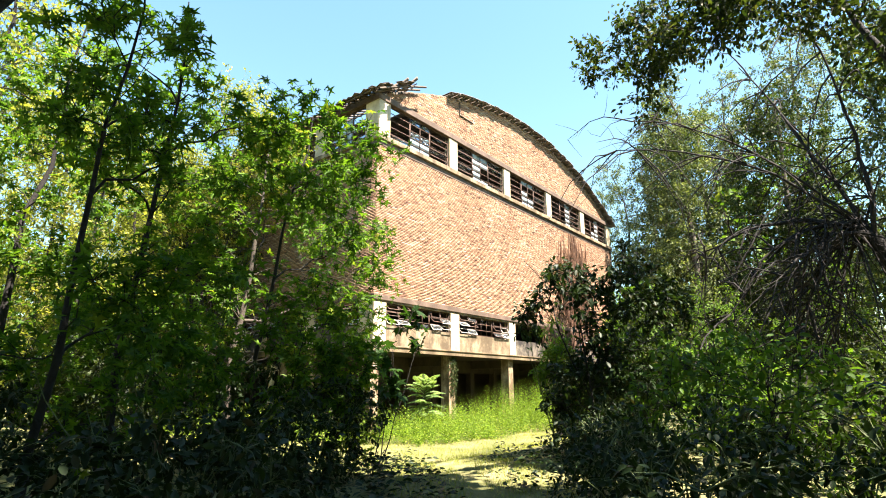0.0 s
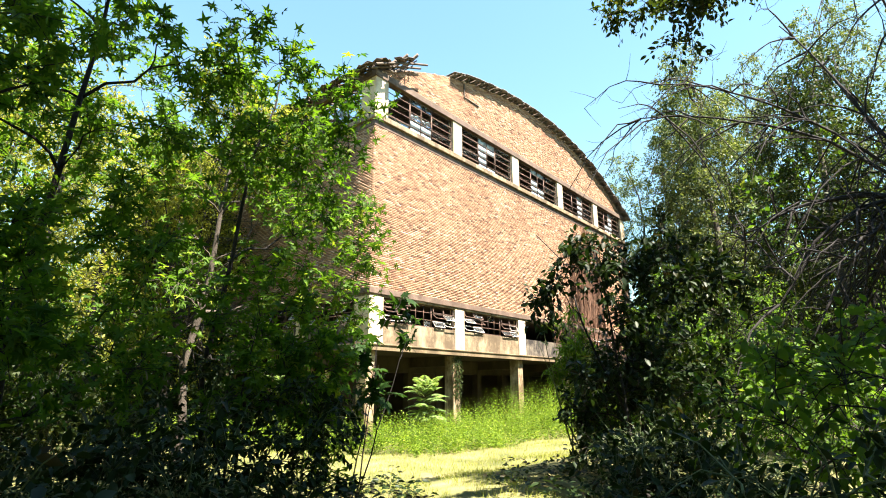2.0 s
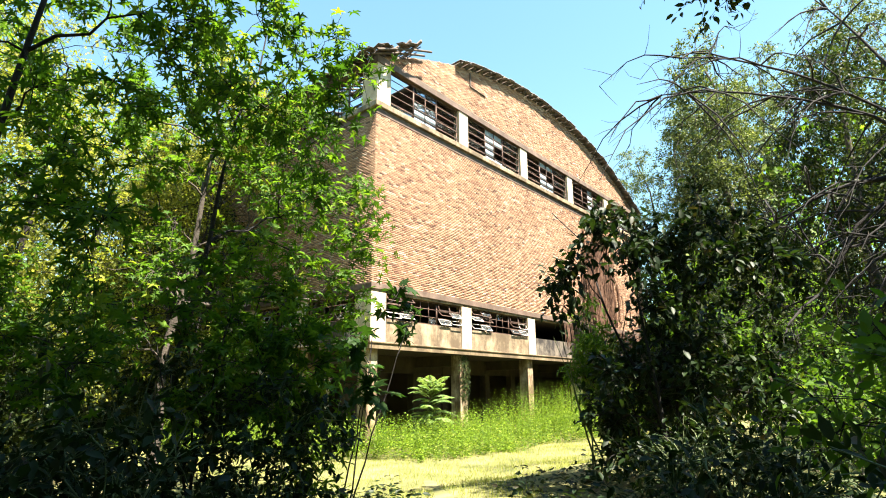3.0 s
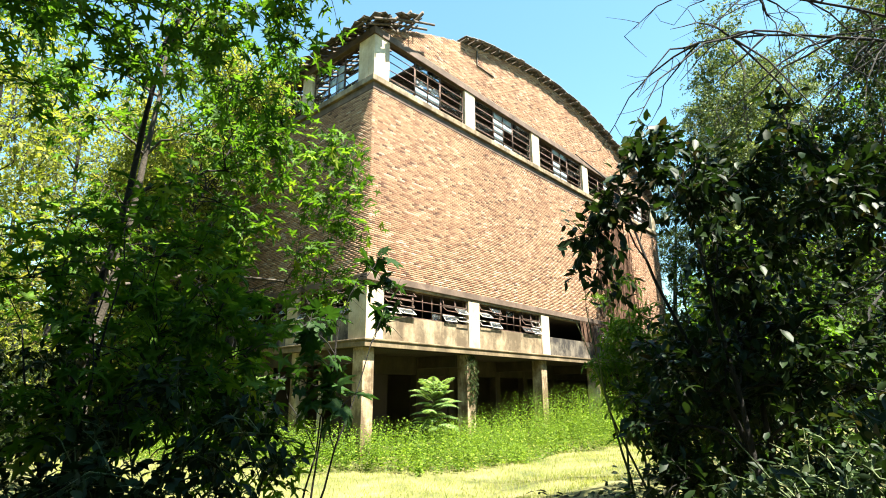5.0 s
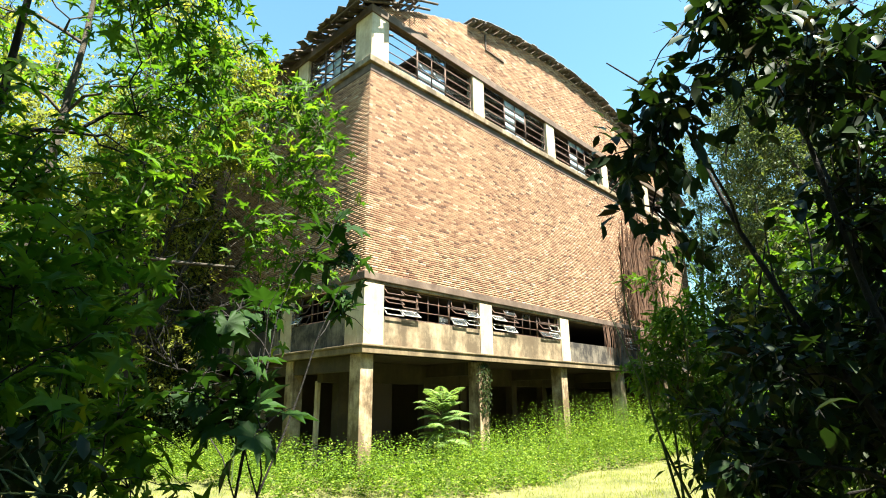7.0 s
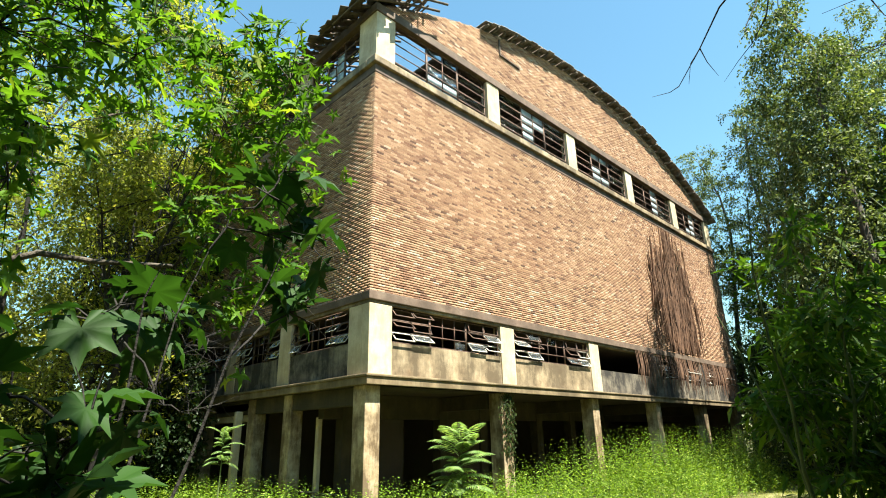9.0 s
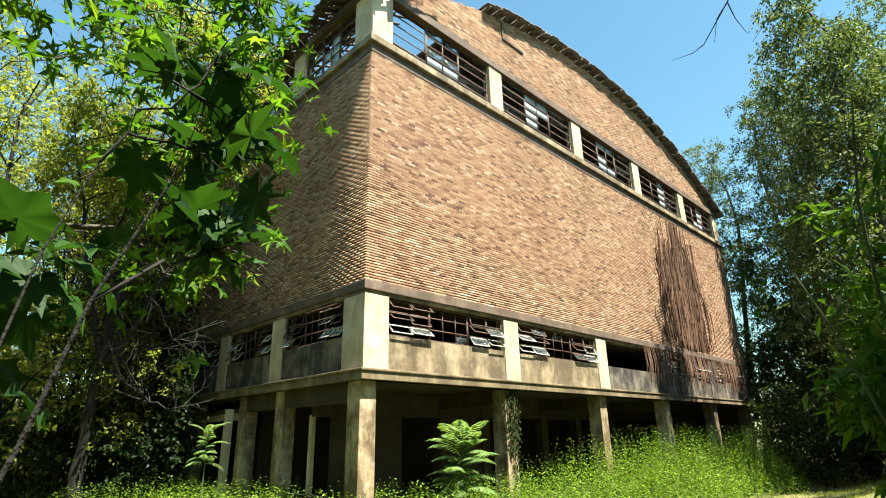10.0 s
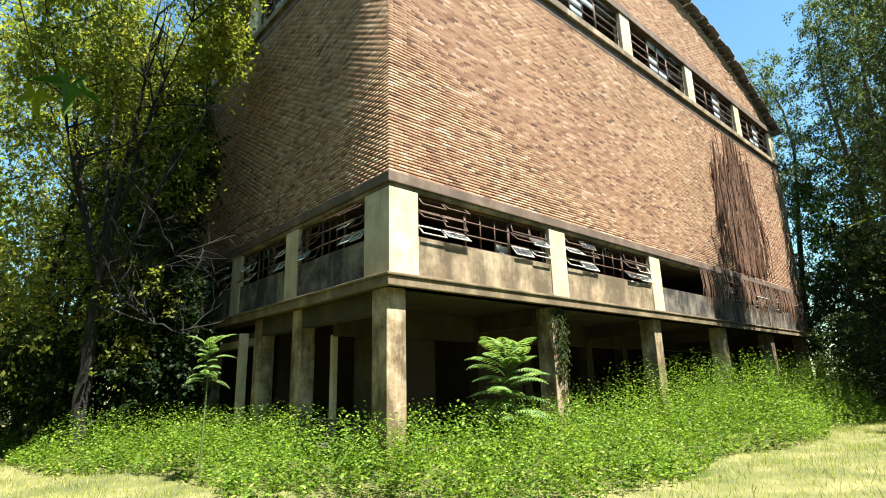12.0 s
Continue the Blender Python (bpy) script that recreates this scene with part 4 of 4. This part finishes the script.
def groundcover():
    """Low leafy plants and seedlings on the shaded floor of the wood."""
    g = np.random.default_rng(15)
    n = 5200
    x, y = g.uniform(-6, 20, n), g.uniform(-21, 8, n)
    gap = track_gap(x, y)
    ok = (gap > 0.55) & (gap < 6.5) & ((y < -6.2) | (x > 9.3)) & (g.uniform(0, 1, n) < 1.15 - gap / 8)
    x, y, gap = x[ok], y[ok], gap[ok]
    P, D, N, S = [], [], [], []
    m = len(x)
    h = g.uniform(0.08, 0.5, m) * np.clip(gap / 1.1, 0.35, 1)
    z = land(x, y)
    for k in range(14):
        a, r = g.uniform(0, 6.28, m), g.uniform(0.02, 0.24, m)
        P.append(np.stack([x + r * np.cos(a), y + r * np.sin(a), z + h * g.uniform(0.2, 1.0, m)], -1))
        D.append(np.stack([np.cos(a), np.sin(a), g.uniform(-0.3, 0.5, m)], -1))
        N.append(np.array((0, 0, 1.0)) + g.normal(0, 0.4, (m, 3)))
        S.append(g.uniform(0.06, 0.15, m))
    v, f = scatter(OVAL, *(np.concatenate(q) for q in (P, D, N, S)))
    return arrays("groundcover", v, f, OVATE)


tagged(new("groundcover", groundcover()), "low leafy plants on the woodland floor, darkened for shade", "undergrowth", kind="stuff")


def weed_edge(x, y):
    """Height of the weeds at a place: a belt in front of both walls."""
    f = np.clip((4.1 + 0.35 * np.sin(y * 0.9) - x) / 1.1, 0, 1) * (y > -1.5)
    s = np.clip((3.0 + 0.4 * np.sin(x * 0.8) + 0.26 * np.clip(-x - 1, 0, 14) + y) / 1.0, 0, 1) * (x < 2.5)
    out = np.where((y > -0.2) | (x > 0), f * np.clip((y + 2.9) / 1.2, 0, 1), s)
    return np.maximum(out, s * (x < 1.5) * (y < 0))


def weeds():
    g = np.random.default_rng(6)
    n = 52000
    x, y = g.uniform(-14, 4.6, n), g.uniform(-7, 25, n)
    w = weed_edge(x, y)
    ok = (w > 0.05) & ~((x < -0.5) & (y > 0.4)) & ~((x > -2.6) & (x < -0.9) & (y > -0.9)) & (np.sin(x * 3.1 + 1.3 * np.sin(y * 2.3)) * np.sin(y * 2.7 + x) + g.uniform(-1, 1.4, n) > -0.1)
    x, y, w = x[ok], y[ok], w[ok]
    h = (0.22 + 0.72 * w * g.uniform(0.35, 1.35, len(x))) * (1 + 0.9 * np.clip((y - 4) / 5, 0, 1) * (x > 0))
    z = land(x, y)
    P, D, N, S = [], [], [], []
    top = np.stack([x + g.normal(0, 0.06, len(x)), y + g.normal(0, 0.06, len(x)), z + h], -1)
    bot = np.stack([x, y, z], -1)
    for k in range(14):
        s = 0.12 + 0.88 * k / 13
        a = g.uniform(0, 6.28, len(x))
        P.append(bot * (1 - s) + top * s + g.normal(0, 0.03, bot.shape))
        D.append(np.stack([np.cos(a), np.sin(a), g.uniform(-0.2, 0.8, len(x))], -1))
        N.append(np.stack([g.normal(0, 0.6, len(x)), g.normal(0, 0.6, len(x)), np.ones(len(x))], -1))
        S.append((0.098 - 0.05 * s) * g.uniform(0.6, 1.4, len(x)))
    v, f = scatter(SIMPLE, *(np.concatenate(q) for q in (P, D, N, S)))
    stem = np.zeros((len(x), 3, 3))
    stem[:, 0], stem[:, 1], stem[:, 2] = bot + (0.002, 0, 0), bot - (0.002, 0, 0), top
    m = len(v)
    v = np.concatenate([v, stem.reshape(-1, 3)])
    f = np.concatenate([f, m + np.arange(len(x) * 3).reshape(-1, 3)])
    return arrays("weeds", v, f, WEED)


tagged(new("weeds", weeds()), "thick belt of waist-high green weeds along the walls", "weeds", kind="stuff")


def frond_plant(name, label, x, y, top, fronds, length, seed, stem_r=0.02, low=0.62):
    """A sapling with long feathered leaves spreading from the top of a stem."""
    g = np.random.default_rng(seed)
    z = float(land(x, y))
    thing = empty(name, label, "plant", (x, y, z))
    h = Heap()
    tube(h, [(x, y, z - 0.05), (x + 0.03, y, (z + top) / 2), (x, y + 0.02, top)], (stem_r, stem_r * 0.8, stem_r * 0.5), 6)
    part("stem", h.mesh("stem", STEM, True), thing)
    for k in range(fronds):
        a = k * 2.4 + g.uniform(-0.8, 0.8)
        s = k / fronds
        o = np.array((x, y, top - (top - z) * low * s)) + np.append(g.normal(0, 0.12 * length * s, 2), 0)
        up = 1.15 - 0.8 * s + g.uniform(-0.25, 0.25)
        l = length * g.uniform(0.5, 1.15)
        u = np.linspace(0, 1, 17)[:, None]
        out = np.array((math.cos(a), math.sin(a), 0.0))
        rib = o + out * l * u + np.array((0, 0, 1.0)) * (l * up * u - l * 0.65 * u ** 2)
        hp = Heap()
        tube(hp, rib, np.linspace(0.006, 0.002, 17), 4)
        fr = part("frond", hp.mesh("frond", STEM), thing)
        dirs = unit(np.gradient(rib, axis=0))
        sidev = unit(np.cross(dirs, np.array((0, 0, 1.0))))
        i = np.repeat(np.arange(2, 17), 2)
        sg = np.tile((1.0, -1.0), 15)[:, None]
        size = length * 0.26 * np.sin(np.pi * np.clip(0.18 + 0.76 * i / 16, 0, 1))
        v, f = scatter(LEAFLET, rib[i], sidev[i] * sg + dirs[i] * 0.35 + np.array((0, 0, -0.25)), np.tile((0, 0, 1.0), (30, 1)) + g.normal(0, 0.15, (30, 3)), size)
        part("foliage", arrays("foliage", v, f, FROND), fr, kind="stuff")
    return thing


frond_plant("frond_sapling", "pale green sapling with long feathered leaves before the columns", 0.6, 2.55, 0.62, 38, 1.0, 3, 0.03)
frond_plant("frond_sapling", "small feathered sapling among the weeds", -1.6, -2.7, 0.9, 26, 0.4, 4, 0.018, 0.3)


def ivy():
    g = np.random.default_rng(9)
    thing = empty("ivy", "ivy climbing a concrete column", "climber", (-0.1, 5.4, -1.3))
    h = Heap()
    P = []
    for k in range(9):
        y = 5.2 + g.uniform(-0.05, 0.4)
        zs = np.linspace(-1.25 if k < 3 else 0.3, 1.85, 9)
        pts = np.stack([np.full(9, -0.09), y + np.cumsum(g.normal(0, 0.035, 9)), zs], -1)
        tube(h, pts, np.full(9, 0.008), 4)
        n = 60
        i = g.integers(2 if k < 3 else 0, 9, n)
        P.append(pts[i] + g.normal(0, 0.06, (n, 3)) * np.array((0.4, 1, 1.6)) + np.array((0.04, 0, 0)))
    P = np.concatenate(P)
    n = len(P)
    v, f = scatter(OVAL, P, np.stack([np.full(n, 0.2), g.normal(0, 0.6, n), np.full(n, -1.0)], -1), np.array((1.0, 0, 0.3)) + g.normal(0, 0.4, (n, 3)), g.uniform(0.06, 0.12, n))
    part("stem", h.mesh("stem", VINE), thing)
    part("leaves", arrays("leaves", v, f, THICKET), thing)


ivy()


def dead_vine():
    """Dry creeper hanging in strands on the facade."""
    g = np.random.default_rng(12)
    thing = empty("dead_creeper", "dry brown creeper hanging in strands on the brick wall", "climber", (0.05, 19.3, 4.3))
    for k in range(300):
        c = g.normal(0, 1)
        y = 19.3 + c * 1.5
        hi = min(10.95, 9.4 - abs(c) * 1.1 + 0.9 * math.sin(y * 4.0) + g.uniform(-2.4, 2.2))
        lo = max(4.35, 4.4 + g.uniform(-1, 2.2) * abs(c)) if k % 3 else g.uniform(4.4, 7)
        if hi < lo + 0.4:
            continue
        n = 8
        zs = np.linspace(lo, hi, n)
        ys = y + np.cumsum(g.normal(0, 0.09, n))
        h = Heap()
        tube(h, np.stack([np.full(n, 0.02) + g.uniform(0, 0.08), ys, zs], -1), np.linspace(0.035, 0.008, n)[::-1 if k % 2 else 1] * g.uniform(0.5, 1.8), 3)
        part("strand", h.mesh("strand", VINE), thing)
    h = Heap()
    for k in range(150):
        y = g.uniform(14, 26)
        z = g.uniform(2.3, 2.9)
        tube(h, [(0.02, y, Z_BRICK), (0.09, y + g.normal(0, 0.05), 3.4), (0.06, y + g.normal(0, 0.1), z)], (0.012, 0.02, 0.006), 3)
    part("fringe", h.mesh("fringe", VINE), thing, "thin dry shoots hanging over the windows", "stuff")


dead_vine()


def debris():
    g = random.Random(3)
    thing = empty("timber_pile", "heap of broken boards and twigs between the columns", "debris", (-1.9, 0.15, -1.3))
    for k in range(22):
        h = Heap()
        v = box_v(-g.uniform(0.3, 0.7), g.uniform(0.3, 0.7), -0.03, 0.03, -0.012, 0.012)
        e = Euler((g.uniform(-0.3, 0.3), g.uniform(-0.25, 0.25), g.uniform(0, 3.1)))
        h.add(v @ np.array(e.to_matrix()).T + np.array((-1.9 + g.uniform(-0.3, 0.3), 0.15 + g.uniform(-0.2, 0.2), -1.2 + k * 0.03)), BOX_F)
        part("board", h.mesh("board", TIMBER), thing)


debris()


# ---- bricks, last ----
BL, BH, PITCH_U, PITCH_Z = 0.238, 0.05, 0.25, 0.0705


def lay_bricks():
    g = np.random.default_rng(2)
    V = []
    unit_me = {}
    for wall, end in ((facade, LONG), (side, 14.0)):
        zones = [(Z_BRICK, Z_SILL, False)] + ([(Z_GABLE, ARC_TOP, True)] if wall is facade else [])
        for z0, z1, curved in zones:
            rows = int((z1 - z0) / PITCH_Z)
            for r in range(rows):
                z = z0 + 0.008 + r * PITCH_Z + 0.004 * math.sin(r * 12.9)
                u = -0.125 if r % 2 else 0.0
                while u < end:
                    a, b = max(u, 0.0 if wall is facade else 0.02), min(u + (BL if wall is facade else 0.247), end)
                    u += PITCH_U
                    if b - a < 0.05:
                        continue
                    if curved and z + BH > min(float(arc(a)), float(arc(b))) - 0.02 * g.random():
                        continue
                    near = wall is facade and not curved and b < 3.0 and r < 23
                    rough = 1.0 if wall is facade else 0.2
                    out = rough * (g.normal(0, 0.002) + (0.008 if g.random() < 0.03 else 0))
                    if near:
                        key = "whole" if b - a > 0.2 else "half"
                        if key not in unit_me:
                            k = BL / 2 if key == "whole" else (b - a) / 2
                            unit_me[key] = chamfered(wall, k)
                        ob = new("brick", unit_me[key])
                        ob.location = (out, (a + b) / 2, z + g.normal(0, 0.0015))
                        ob.rotation_euler = (g.normal(0, 0.006), 0, g.normal(0, 0.01))
                        ob.parent = building
                        ob.matrix_parent_inverse = building.matrix_basis.inverted()
                    else:
                        v = placed(wall, a, b, -out, 0.06, z, z + BH)
                        v += g.normal(0, 0.0012, v.shape) + np.array((0, 0, g.normal(0, 0.002)))
                        V.append(v)
    V = np.concatenate(V)
    m = len(V) // 8
    f = (BOX_F[None] + (np.arange(m) * 8)[:, None, None]).reshape(-1, 4)
    part("brickwork", arrays("brickwork", V, f, BRICK), building, "weathered orange-brown brickwork with raked joints", "stuff")


def chamfered(wall, k):
    """One brick with softened face edges, centred on its length."""
    c = 0.006
    back = placed(wall, -k, k, 0.002, 0.06, 0, BH)
    face = placed(wall, -k + c, k - c, -0.003, 0.0, c, BH - c)
    v = np.concatenate([back, face])
    # block corners 0,1,5,4 lie on the outer face
    f = [(3, 2, 1, 0), (4, 5, 6, 7), (1, 2, 6, 5), (3, 0, 4, 7), (8, 9, 13, 12), (0, 1, 9, 8), (1, 5, 13, 9), (5, 4, 12, 13), (4, 0, 8, 12)]
    return arrays("brick", v, f, BRICK_ONE)


lay_bricks()
